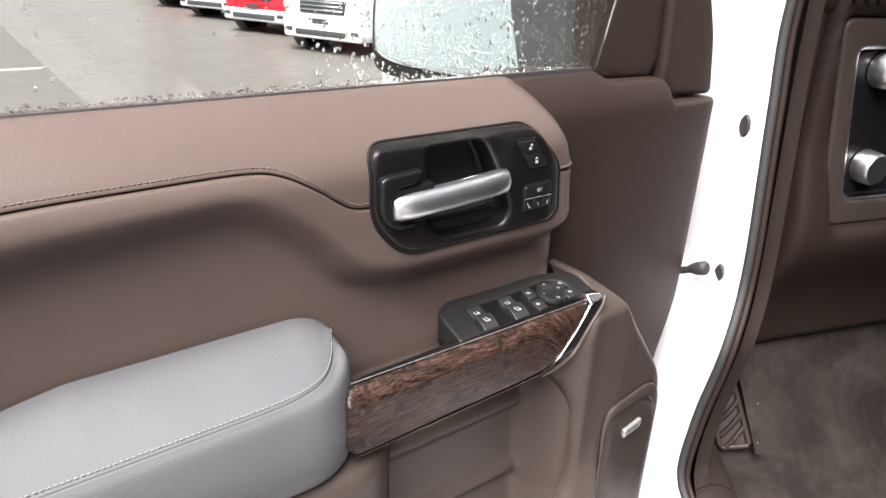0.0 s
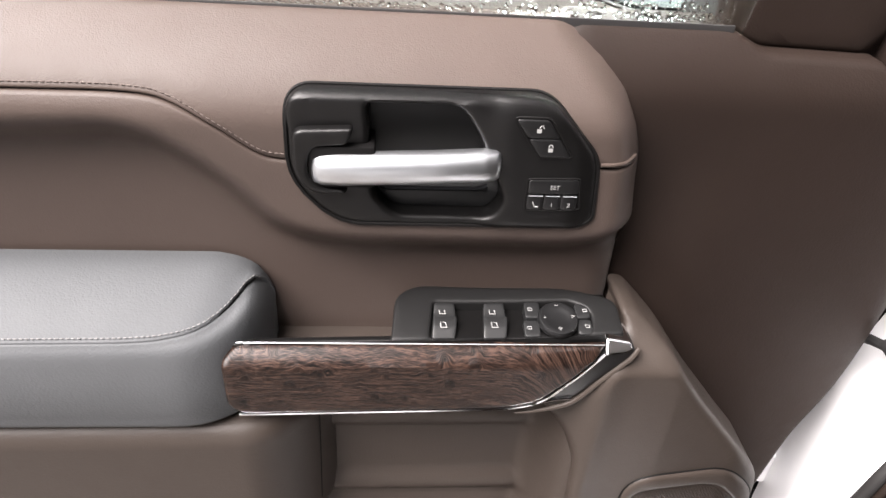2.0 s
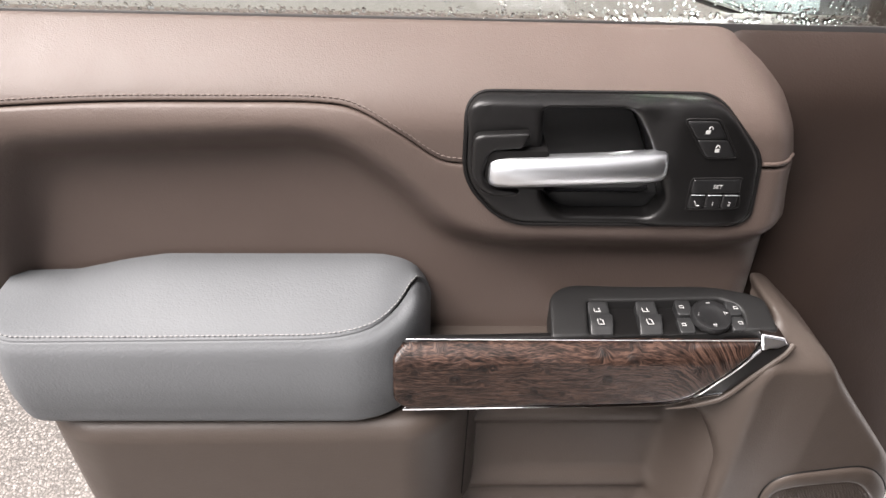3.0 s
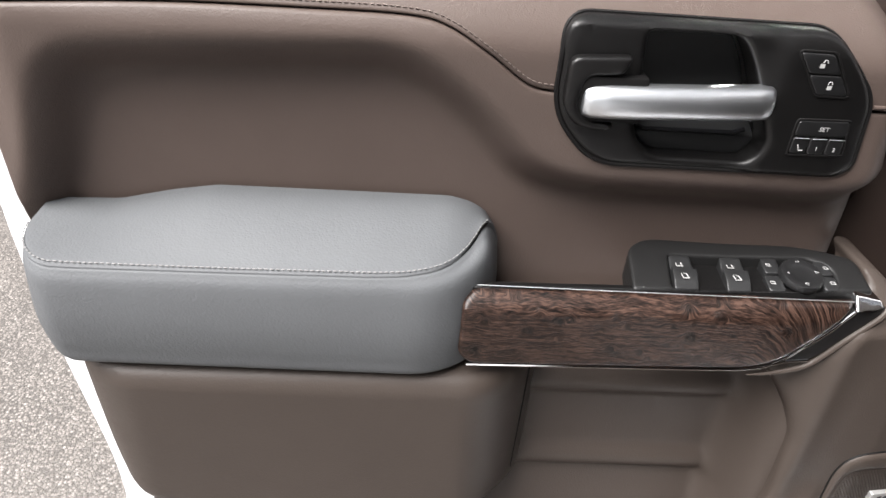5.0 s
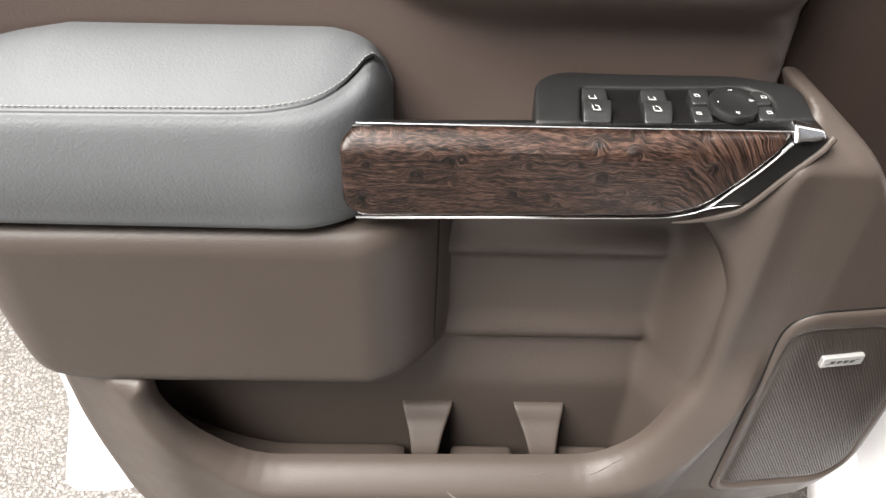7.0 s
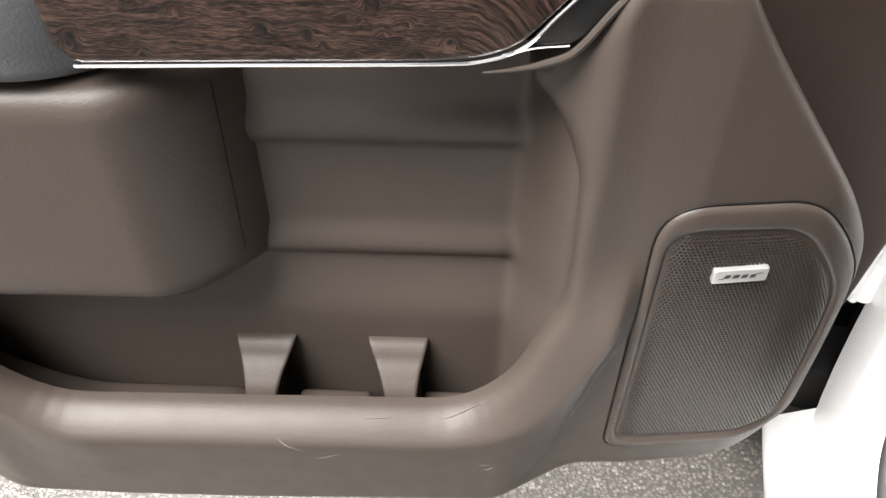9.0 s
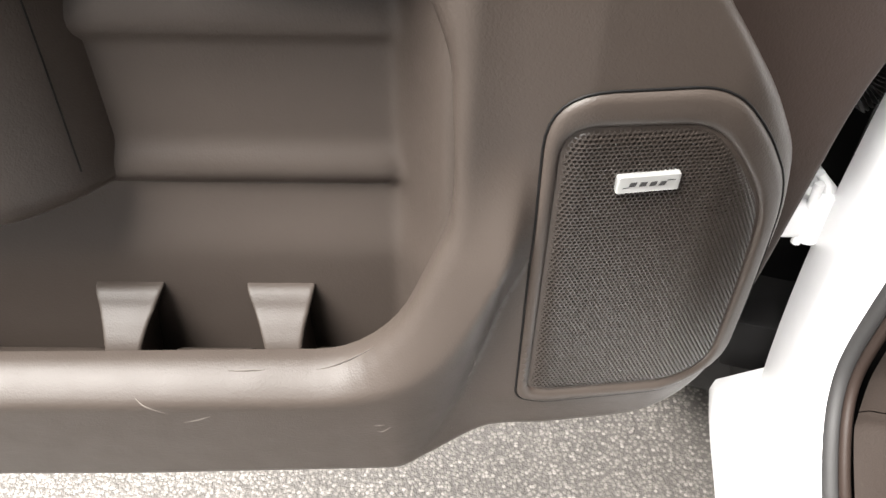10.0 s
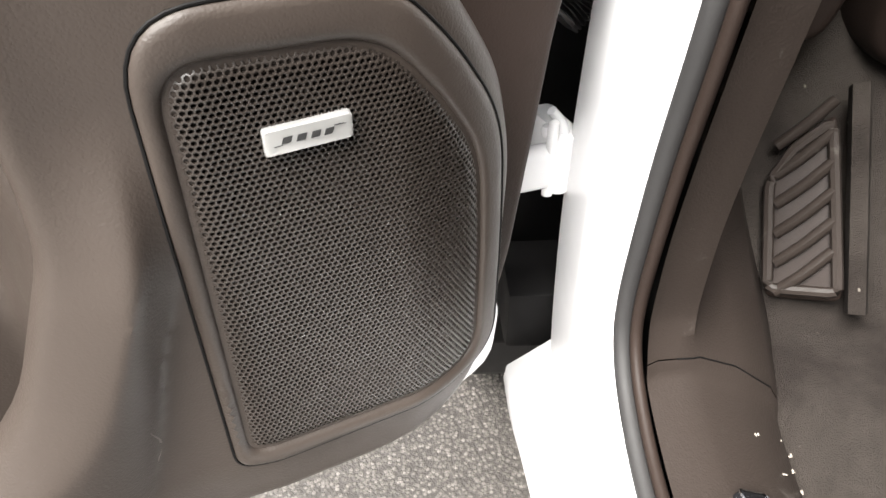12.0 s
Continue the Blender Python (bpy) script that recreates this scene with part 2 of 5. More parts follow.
def inside_distance(pts, loop):
    """Signed distance to a closed loop, positive inside."""
    x, y = pts[:, 0], pts[:, 1]
    best, odd = np.full(len(pts), 1e9), np.zeros(len(pts), bool)
    for (ax, ay), (bx, by) in zip(loop, np.roll(loop, -1, 0)):
        dx, dy = bx - ax, by - ay
        t = np.clip(((x - ax) * dx + (y - ay) * dy) / (dx * dx + dy * dy + 1e-18), 0, 1)
        best = np.minimum(best, (x - ax - t * dx) ** 2 + (y - ay - t * dy) ** 2)
        if ay != by:
            cross = ((ay > y) != (by > y)) & (x < (bx - ax) * (y - ay) / (by - ay) + ax)
            odd ^= cross
    return np.where(odd, 1, -1) * np.sqrt(best)


FRONT = Matrix(((1, 0, 0, 0), (0, 0, -1, 0), (0, 1, 0, 0), (0, 0, 0, 1)))  # (x, z, -y)


def relief_mesh(loop, height, step, roll, depth, holes=(), to=FRONT):
    """A moulded panel: the loop's area raised to height(u, v), its rims rolled over and turned back by depth."""
    loop = dense(loop, step)
    holes = [dense(h, step) for h in holes]
    loops = [loop, *holes]
    lo, hi = loop.min(0), loop.max(0)
    gx, gy = np.meshgrid(np.arange(lo[0], hi[0], step), np.arange(lo[1], hi[1], step * 0.87))
    gx[1::2] += step / 2
    grid = np.c_[gx.ravel(), gy.ravel()]

    def depth_in(p):
        d = inside_distance(p, loop)
        for h in holes:
            d = np.minimum(d, -inside_distance(p, h))
        return d
    d = depth_in(grid)
    pts = [*loops, grid[d > max(roll, step * 0.3) + step * 0.4]]
    if roll > 0:
        for f in (0.08, 0.28, 0.6, 1.0):
            for k, lp in enumerate(loops):
                tang = np.roll(lp, -1, 0) - np.roll(lp, 1, 0)
                nor = np.c_[-tang[:, 1], tang[:, 0]] / (np.linalg.norm(tang, axis=1)[:, None] + 1e-12)
                area = np.sum(lp[:, 0] * np.roll(lp[:, 1], -1) - lp[:, 1] * np.roll(lp[:, 0], -1))
                ring = lp + nor * (f * roll * (1 if (area > 0) == (k == 0) else -1))
                ok = np.abs(depth_in(ring) - f * roll) < 0.12 * f * roll + 1e-6
                pts.append(ring[ok])
    n0, edges, k = sum(len(q) for q in loops), [], 0
    for lp in loops:
        edges += [(k + i, k + (i + 1) % len(lp)) for i in range(len(lp))]
        k += len(lp)
    allp = np.vstack(pts)
    got, _, faces, *_ = delaunay_2d_cdt([Vector(p) for p in allp], edges, [], 0, 1e-7)
    uv = np.array([(p.x, p.y) for p in got])
    faces = [f for f in faces if len(f) == 3]
    mid = uv[np.array(faces)].mean(1)
    good = depth_in(mid) > -1e-7
    faces = [f for f, g in zip(faces, good) if g]
    dd = np.maximum(depth_in(uv), 0)
    h = np.asarray(height(uv[:, 0], uv[:, 1]), float) + np.zeros(len(uv))
    if roll > 0:
        t = np.clip(1 - dd / roll, 0, 1)
        h = h - roll * (1 - np.sqrt(np.maximum(0, 1 - t * t)))
    bm = bmesh.new()
    vs = [bm.verts.new(to @ Vector((u, v, a))) for (u, v), a in zip(uv, h)]
    for f in faces:
        try:
            bm.faces.new([vs[i] for i in f])
        except ValueError:
            pass
    rim = [e for e in bm.edges if len(e.link_faces) == 1]
    back = bmesh.ops.extrude_edge_only(bm, edges=rim)["geom"]
    off = to.to_3x3() @ Vector((0, 0, -1))
    inv = to.inverted()
    for g in back:
        if isinstance(g, bmesh.types.BMVert):
            q = inv @ g.co
            g.co += off * (depth(q.x, q.y) if callable(depth) else depth)
    loose = [v for v in bm.verts if not v.link_faces]
    bmesh.ops.delete(bm, geom=loose, context="VERTS")
    return bm


def relief(name, loop, height, mat, parent, label="", step=0.005, roll=0.003, depth=0.01, holes=(), to=FRONT):
    return part(name, relief_mesh(loop, height, step, roll, depth, holes, to), mat, parent, label)


def box_bm(lo, hi, bevel=0.0, seg=2, m=None):
    bm = bmesh.new()
    bmesh.ops.create_cube(bm, size=1)
    for v in bm.verts:
        v.co = Vector([lo[i] + (hi[i] - lo[i]) * (v.co[i] + 0.5) for i in range(3)])
    if bevel:
        bmesh.ops.bevel(bm, geom=list(bm.edges), offset=bevel, segments=seg, affect="EDGES", profile=0.5)
    if m is not None:
        bm.transform(m)
    return bm


def tube_bm(path, radius, n=8, flat=1.0, closed=False, m=None, side=None):
    """A tube along a path; radius may be one number or one for each point; flat squeezes it along y."""
    bm = bmesh.new()
    pts = [Vector(p) for p in path]
    rad = radius if hasattr(radius, "__len__") else [radius] * len(pts)
    rings = []
    for i, p in enumerate(pts):
        a = pts[i - 1] if (i or closed) else p
        b = pts[(i + 1) % len(pts)] if (i + 1 < len(pts) or closed) else p
        t = (b - a).normalized()
        ref = side or (Vector((0, 1, 0)) if abs(t.y) < 0.9 else Vector((0, 0, 1)))
        u = t.cross(ref).normalized()
        w = t.cross(u)
        rings.append([bm.verts.new(p + rad[i] * (math.cos(q) * u + flat * math.sin(q) * w)) for q in [2 * math.pi * j / n for j in range(n)]])
    for i in range(len(rings) - (0 if closed else 1)):
        r, s = rings[i], rings[(i + 1) % len(rings)]
        for j in range(n):
            bm.faces.new((r[j], r[(j + 1) % n], s[(j + 1) % n], s[j]))
    if not closed:
        bm.faces.new(rings[0])
        bm.faces.new(rings[-1][::-1])
    bmesh.ops.recalc_face_normals(bm, faces=bm.faces[:])
    if m is not None:
        bm.transform(m)
    return bm


def lathe_bm(profile, n=32, m=None):
    """A turned shape about z from (radius, height) pairs."""
    bm = bmesh.new()
    rings = [[bm.verts.new((max(r, 1e-5) * math.cos(2 * math.pi * j / n), max(r, 1e-5) * math.sin(2 * math.pi * j / n), z)) for j in range(n)] for r, z in profile]
    for r, s in zip(rings, rings[1:]):
        for j in range(n):
            bm.faces.new((r[j], r[(j + 1) % n], s[(j + 1) % n], s[j]))
    bmesh.ops.remove_doubles(bm, verts=bm.verts[:], dist=1e-4)
    bmesh.ops.recalc_face_normals(bm, faces=bm.faces[:])
    if m is not None:
        bm.transform(m)
    return bm


def loft_bm(sections, cap=True):
    bm = bmesh.new()
    rings = [[bm.verts.new(p) for p in s] for s in sections]
    n = len(rings[0])
    for r, s in zip(rings, rings[1:]):
        for j in range(n):
            bm.faces.new((r[j], r[(j + 1) % n], s[(j + 1) % n], s[j]))
    if cap:
        bm.faces.new(rings[0])
        bm.faces.new(rings[-1][::-1])
    bmesh.ops.recalc_face_normals(bm, faces=bm.faces[:])
    return bm


def smooth_path(points, n=8):
    """Catmull-Rom through the points."""
    p = [np.array(q, float) for q in points]
    p = [2 * p[0] - p[1], *p, 2 * p[-1] - p[-2]]
    out = []
    for i in range(1, len(p) - 2):
        a, b, c, d = p[i - 1:i + 3]
        for j in range(n):
            t = j / n
            out.append(0.5 * (2 * b + (c - a) * t + (2 * a - 5 * b + 4 * c - d) * t * t + (3 * b - a - 3 * c + d) * t ** 3))
    out.append(p[-2])
    return np.array(out)


def stitches_bm(path, pitch, length, width, height):
    """A row of short thread stitches along a path of points, each a small faceted bead."""
    pts = np.array(path)
    seg = np.linalg.norm(np.diff(pts, axis=0), axis=1)
    run = np.r_[0, np.cumsum(seg)]
    verts, faces = [], []
    for s in np.arange(pitch / 2, run[-1], pitch):
        c = np.array([np.interp(s, run, pts[:, k]) for k in range(3)])
        e = np.array([np.interp(min(s + 1e-3, run[-1]), run, pts[:, k]) for k in range(3)])
        t = (e - c) / (np.linalg.norm(e - c) + 1e-9)
        up = np.array((0, -1.0, 0.35))
        side = np.cross(t, up)
        side /= np.linalg.norm(side)
        up = np.cross(side, t)
        k = len(verts)
        for a, w, h in ((-0.5, 0.35, 0.1), (-0.25, 1, 1), (0.25, 1, 1), (0.5, 0.35, 0.1)):
            m = c + t * a * length
            verts += [m - side * width * w / 2, m + up * height * h, m + side * width * w / 2]
        for j in range(3):
            q = k + 3 * j
            faces += [(q, q + 1, q + 4, q + 3), (q + 1, q + 2, q + 5, q + 4)]
    me = bpy.data.meshes.new("stitches")
    me.from_pydata([tuple(v) for v in verts], [], faces)
    bm = bmesh.new()
    bm.from_mesh(me)
    bpy.data.meshes.remove(me)
    return bm


def lettering(name, text, size, mat, parent, m, label=""):
    cu = bpy.data.curves.new(name, "FONT")
    cu.body, cu.size, cu.align_x, cu.align_y, cu.extrude = text, size, "CENTER", "CENTER", 0.0001
    tmp = bpy.data.objects.new(name, cu)
    scene.collection.objects.link(tmp)
    bpy.context.view_layer.update()
    me = bpy.data.meshes.new_from_object(tmp)
    bpy.data.objects.remove(tmp)
    me.materials.append(mat)
    me.transform(m)
    ob = new(name, me)
    ob.parent = parent
    return tagged(ob, label)


# ---------------------------------------------------------------- ground
GROUND = 0.05


def ground():
    bm = bmesh.new()
    xs = np.r_[-300, -60, -20, np.arange(-6, 6.1, 1.0), 20, 60, 300]
    vs = [[bm.verts.new((x, y, GROUND)) for x in xs] for y in xs]
    for a, b in zip(vs, vs[1:]):
        for j in range(len(xs) - 1):
            bm.faces.new((a[j], a[j + 1], b[j + 1], b[j]))
    return tagged(part("ground", bm, ASPHALT, None), "wet grey asphalt of a car park with coarse stones", "ground", kind="structure")


ground()

# ---------------------------------------------------------------- the open door
door = thing("car_door", "open white pickup door with brown interior trim and wood strip", "car door", at=(0.3, 0.5, GROUND))
door_inv = Matrix.Translation((-0.3, -0.5, -GROUND))


def on_door(ob):
    """Hang a piece built in world places under the door."""
    ob.matrix_parent_inverse = door_inv
    return ob


BOLSTER_END = [(0.475, 1.425), (0.497, 1.400), (0.512, 1.378), (0.524, 1.352), (0.531, 1.330), (0.534, 1.28), (0.536, 1.19), (0.537, 1.10)]
STITCH = [(-0.13, 1.364), (0.0, 1.372), (0.10, 1.374), (0.166, 1.374), (0.194, 1.369), (0.222, 1.354), (0.250, 1.335), (0.272, 1.331)]
HOLLOW = rounded([(-0.17, 1.07), (-0.092, 1.255), (-0.07, 1.335), (0.165, 1.350), (0.215, 1.318), (0.262, 1.268), (0.30, 1.258), (0.49, 1.258),
                  (0.545, 1.275), (0.60, 1.275), (0.60, 1.07)], 0.03)


def card_y(x, z):
    """The soft upper door card: rolled sill, swell round the handle, hollow below the stitched seam."""
    x, z = np.asarray(x, float), np.asarray(z, float)
    y = 0.447 + 0.058 * np.clip((z - 1.356) / 0.063, 0, 1) ** 1.7
    e = np.array(BOLSTER_END)[::-1]
    xr = np.interp(z, e[:, 1], e[:, 0])
    y = y + 0.030 * np.clip((x - xr + 0.028) / 0.028, 0, 1) ** 2 * (0.35 + 0.65 * sstep(1.235, 1.325, z))
    d = inside_distance(np.c_[x.ravel(), z.ravel()], HOLLOW).reshape(x.shape)
    y = y + 0.031 * sstep(-0.014, 0.026, d)
    return y + 0.012 * sstep(-0.09, -0.13, x)


def neg(f):
    return lambda u, v: -f(u, v)


top_loop = np.array([(-0.128, 1.419), (0.475, 1.419), *BOLSTER_END[1:5], (0.489, 1.3320), (0.482, 1.342), (0.447, 1.3765), (0.284, 1.3765), (0.277, 1.370), (0.277, 1.3312)] + STITCH[::-1][0:1] + [tuple(p) for p in smooth_path(STITCH, 5)[::-1][1:]])
on_door(relief("upper_trim", top_loop, neg(card_y), BROWN, door, "soft brown upper trim with stitched seam", 0.006, 0.0025, 0.02))
low_loop = np.array([(p[0], p[1] - 0.0012) for p in smooth_path(STITCH, 5)] + [(0.277, 1.3295), (0.277, 1.320), (0.306, 1.288), (0.482, 1.288), (0.488, 1.3302), (0.5305, 1.3295)] + BOLSTER_END[5:] + [(-0.12, 1.10), (-0.119, 1.21)])
on_door(relief("middle_trim", low_loop, neg(card_y), BROWN, door, "hollowed brown middle trim", 0.006, 0.0025, 0.02))
seam3 = [(x, float(card_y(np.array([x]), np.array([z + 0.004]))[0]) - 0.0004, z + 0.0042) for x, z in smooth_path(STITCH[:-1] + [(0.268, 1.3315)], 12)]
on_door(tagged(part("stitching", stitches_bm(seam3, 0.0042, 0.0033, 0.0011, 0.0007), THREAD, door, "beige seam stitching", False), kind="stuff"))
seam4 = [(x, float(card_y(np.array([x]), np.array([z + 0.003]))[0]) - 0.0004, z + 0.0035) for x, z in ((0.492, 1.3310), (0.502, 1.3312), (0.512, 1.3314), (0.522, 1.3318))]
on_door(part("piping", tube_bm(seam4, 0.0016, 8), BROWN, door, "folded brown seam"))


def fore_y(x, z):
    y = 0.484 + 0.024 * np.clip((z - 1.370) / 0.049, 0, 1) ** 1.6 + 0.012 * sstep(0.80, 0.83, x)
    return y + 0.014 * sstep(0.62, 0.53, x) * sstep(1.36, 1.25, z)


fore_loop = rounded([(0.465, 1.4195, 0.001), (0.588, 1.4195), (0.618, 1.4045), (0.716, 1.402, 0.012), (0.7255, 1.372, 0.004), (0.822, 1.372, 0.01), (0.826, 1.30), (0.819, 1.15, 0.1), (0.800, 1.05, 0.1), (0.783, 0.995, 0.05), (0.773, 0.91, 0.05), (0.763, 0.83), (0.752, 0.775, 0.02),
                     (0.70, 0.78, 0.02), (0.5, 0.80), (0.465, 0.95)], 0.008)
on_door(relief("front_trim", fore_loop, neg(fore_y), DARKB, door, "plain dark brown trim by the hinges, darkened further for shade", 0.012, 0.006, 0.03))

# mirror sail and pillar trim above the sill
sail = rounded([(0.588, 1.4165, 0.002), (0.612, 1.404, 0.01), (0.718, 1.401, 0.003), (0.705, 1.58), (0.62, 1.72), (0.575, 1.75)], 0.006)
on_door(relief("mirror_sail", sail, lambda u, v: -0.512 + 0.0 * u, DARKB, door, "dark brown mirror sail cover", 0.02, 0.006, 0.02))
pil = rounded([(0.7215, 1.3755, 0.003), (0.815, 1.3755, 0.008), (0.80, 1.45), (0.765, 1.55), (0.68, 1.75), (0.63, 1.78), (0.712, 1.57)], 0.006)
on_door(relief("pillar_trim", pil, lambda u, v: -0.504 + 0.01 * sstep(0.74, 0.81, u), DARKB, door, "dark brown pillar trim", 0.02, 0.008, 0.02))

# ---- armrest pad
ARM_L, ARM_R = -0.104, 0.2475


def eased(x, xs, ys):
    """The line through the points, its corners rounded over 14 mm."""
    return float(np.mean(np.interp(x + np.linspace(-0.007, 0.007, 9), xs, ys)))


def arm_section(x):
    """Profile of the padded armrest at x, from the card's top edge over the front to the underside."""
    yf = 0.386
    r = 0.07
    if x > ARM_R - r:
        yf += 0.072 * (1 - math.sqrt(max(0, 1 - ((x - ARM_R + r) / r) ** 2)))
    r2 = 0.032
    if x < ARM_L + r2:
        yf += 0.05 * (1 - math.sqrt(max(0, 1 - ((ARM_L + r2 - x) / r2) ** 2)))
    yb = 0.474
    back = float(np.interp(x, [-0.11, -0.05, -0.008, 0.026, 0.205, 0.222, 0.234, 0.243, 0.248], [1.2120, 1.2145, 1.225, 1.2310, 1.2325, 1.2285, 1.2215, 1.208, 1.192]))
    ys = max(yf + 0.0085, eased(x, [0.15, 0.174, 0.195, 0.209, 0.222, 0.235, 0.248], [0.3945, 0.3965, 0.402, 0.412, 0.430, 0.460, 0.4735]))
    zs = min(back - 0.001, eased(x, [-0.11, -0.07, 0.05, 0.174, 0.205, 0.224, 0.238, 0.248], [1.2095, 1.2045, 1.2065, 1.2090, 1.2115, 1.2160, 1.2250, 1.2250]))
    lift = float(0.022 * sstep(-0.06, ARM_L, x) ** 2)
    d, g = yb - ys, ys - yf
    return [(yb, back), (yb - 0.25 * d, back - 0.04 * (back - zs)), (ys + 0.40 * d, zs + 0.55 * (back - zs) + 0.001), (ys + 0.07 * d, zs + 0.0022), (ys, zs - 0.0004), (ys - 0.0008, zs - 0.0022), (ys - 0.22 * g - 0.0006, zs - 0.0042),
            (yf + 0.22 * g, zs - 0.014), (yf - 0.0005, 1.160), (yf + 0.003, 1.131 + lift * 0.6), (yf + 0.011, 1.115 + lift), (yf + 0.6 * (yb - yf), 1.110 + lift), (yb, 1.110 + lift)]


def armrest():
    xs = np.r_[ARM_L + 0.001, ARM_L + 0.032 * (1 - np.cos(np.linspace(0.15, 1.57, 9))), np.linspace(-0.06, 0.175, 40), ARM_R - 0.07 * (1 - np.sin(np.linspace(0.1, 1.5, 14))), ARM_R - 0.0004]
    secs, seam = [], []
    for x in xs:
        prof = smooth_path(arm_section(x), 5)
        secs.append([(x, q[0], q[1]) for q in prof])
        k = 5 * 3 + 2
        seam.append((x, prof[k][0] - 0.0005, prof[k][1] + 0.0012))
    bm = bmesh.new()
    rows = [[bm.verts.new(p) for p in s] for s in secs]
    for r, s in zip(rows, rows[1:]):
        for j in range(len(r) - 1):
            bm.faces.new((r[j], r[j + 1], s[j + 1], s[j]))
    bm.faces.new(rows[0])
    bm.faces.new(rows[-1][::-1])
    bmesh.ops.recalc_face_normals(bm, faces=bm.faces[:])
    pad = on_door(part("armrest", bm, GREY, door, "padded grey leather armrest with stitched edge"))
    pale = [p for p in seam if p[0] < 0.2390]
    st = part("armrest_stitching", stitches_bm(pale, 0.0040, 0.0031, 0.0011, 0.0008), GTHREAD, pad, "pale grey stitching", False)
    tagged(st, kind="stuff")
    groove = tube_bm([(x, y + 0.0006, z - 0.0034) for x, y, z in seam if x < 0.2365], 0.0011, 6)
    part("piping", groove, CUP, pad, "dark folded seam")


armrest()

# ---- bin below the armrest
bin_loop = rounded([(-0.086, 1.1095, 0.006), (0.25, 1.1125, 0.01), (0.298, 1.110, 0.004), (0.298, 0.946, 0.014), (0.235, 0.945), (-0.02, 0.943, 0.02), (-0.058, 0.957, 0.02), (-0.071, 1.01, 0.05)], 0.02)


def bin_y(x, z):
    return 0.391 + 0.064 * np.clip((x - 0.222) / 0.074, 0, 1) ** 2.0 + 0.03 * np.clip((-0.03 - x) / 0.06, 0, 1) ** 2


on_door(relief("storage_bin", bin_loop, neg(bin_y), HARD, door, "smooth brown bin moulding under the armrest", 0.006, 0.018, 0.085))

bin_seam = [(x, float(bin_y(x, 1.0)) - 0.0002, z) for x, z in ((0.2835, 1.100), (0.2830, 1.04), (0.2820, 0.968))]
on_door(part("bin_seam", tube_bm(bin_seam, 0.0006, 6), CUP, door))

# ---- lower moulding with the map pocket
POCKET = [(0.533, 1.194), (0.504, 1.143), (0.472, 1.122), (0.500, 1.086), (0.5115, 1.056), (0.5145, 0.985), (0.512, 0.951), (0.480, 0.874), (0.442, 0.8405), (0.108, 0.8325), (0.060, 0.874), (0.038, 0.918), (0.038, 0.951)]
rim_outer = [(-0.050, 0.951), (-0.054, 0.925), (-0.0545, 0.865), (-0.049, 0.80), (-0.036, 0.735), (0.0, 0.706), (0.06, 0.700), (0.26, 0.703), (0.478, 0.716), (0.515, 0.730), (0.556, 0.7475), (0.655, 0.748), (0.703, 0.766), (0.734, 0.812), (0.740, 0.93),
             (0.726, 0.985), (0.694, 1.033), (0.606, 1.140), (0.576, 1.181), (0.558, 1.196), (0.545, 1.2065), (0.5325, 1.2075), (0.535, 1.197)]
low_loop2 = rounded([(*p, 0.02) for p in rim_outer] + [(*p, 0.030 if p[1] < 0.9 else 0.012) for p in POCKET], 0.015, 4)


RIM = low_loop2[5 * (len(rim_outer) + 5):]


def rim_gap(x, z):
    """Distance below and outside the pocket's rim."""
    best = np.full(np.shape(x), 1e9)
    for (ax, az), (bx, bz) in zip(RIM, RIM[1:]):
        dx, dz = bx - ax, bz - az
        t = np.clip(((x - ax) * dx + (z - az) * dz) / (dx * dx + dz * dz), 0, 1)
        best = np.minimum(best, np.hypot(x - ax - t * dx, z - az - t * dz))
    return best


def low_y(x, z):
    """Lower moulding: a sloping facet runs out from the pocket rim to a crease, then falls back to the foot and the loudspeaker."""
    x, z = np.asarray(x, float), np.asarray(z, float)
    right = sstep(0.47, 0.55, x)
    y = 0.387 + 0.010 * right + 0.026 * sstep(0.98, 1.07, z) * sstep(0.525, 0.485, x)
    d = rim_gap(x, z)
    w = 0.017 + 0.020 * sstep(0.43, 0.54, x)
    fall = np.clip(1 - (d - w) / (0.118 - 0.100 * right), 0, 1)
    up = d / w
    ridge = 0.5 * (up + fall - np.sqrt((up - fall) ** 2 + 0.06))
    ridge = np.clip(ridge, 0, 1)
    y = y - (0.021 + 0.001 * right) * ridge * (0.45 + 0.55 * sstep(0.06, 0.14, x)) * sstep(1.01, 0.93, z) * sstep(0.590, 0.540, x)
    y = y + 0.036 * sstep(0.05, -0.06, x)
    y = y + 0.12 * np.clip(x - 0.585, 0, 1) + 0.022 * np.clip((x - 0.665) / 0.062, 0, 1.4) ** 1.6
    y = y + 0.036 * sstep(1.168, 1.210, z) * sstep(0.50, 0.52, x)
    return y + 0.010 * sstep(0.80, 0.74, z) * right


on_door(relief("lower_trim", low_loop2, neg(low_y), HARD, door, "scratched brown lower moulding with map pocket rim", 0.0032, 0.009, lambda u, v: 0.007 if float(rim_gap(np.array(u), np.array(v))) < 0.003 else 0.045))


def well_y(x, z):
    y = 0.461 + 0.0 * np.asarray(x, float)
    for c in (1.052, 0.953):
        y = y - 0.0075 * sstep(c + 0.026, c + 0.004, z) * sstep(c - 0.012, c - 0.001, z) * sstep(0.488, 0.470, x)
    y = y - 0.012 * sstep(0.945, 0.885, z)
    return y - 0.054 * sstep(0.474, 0.514, x)


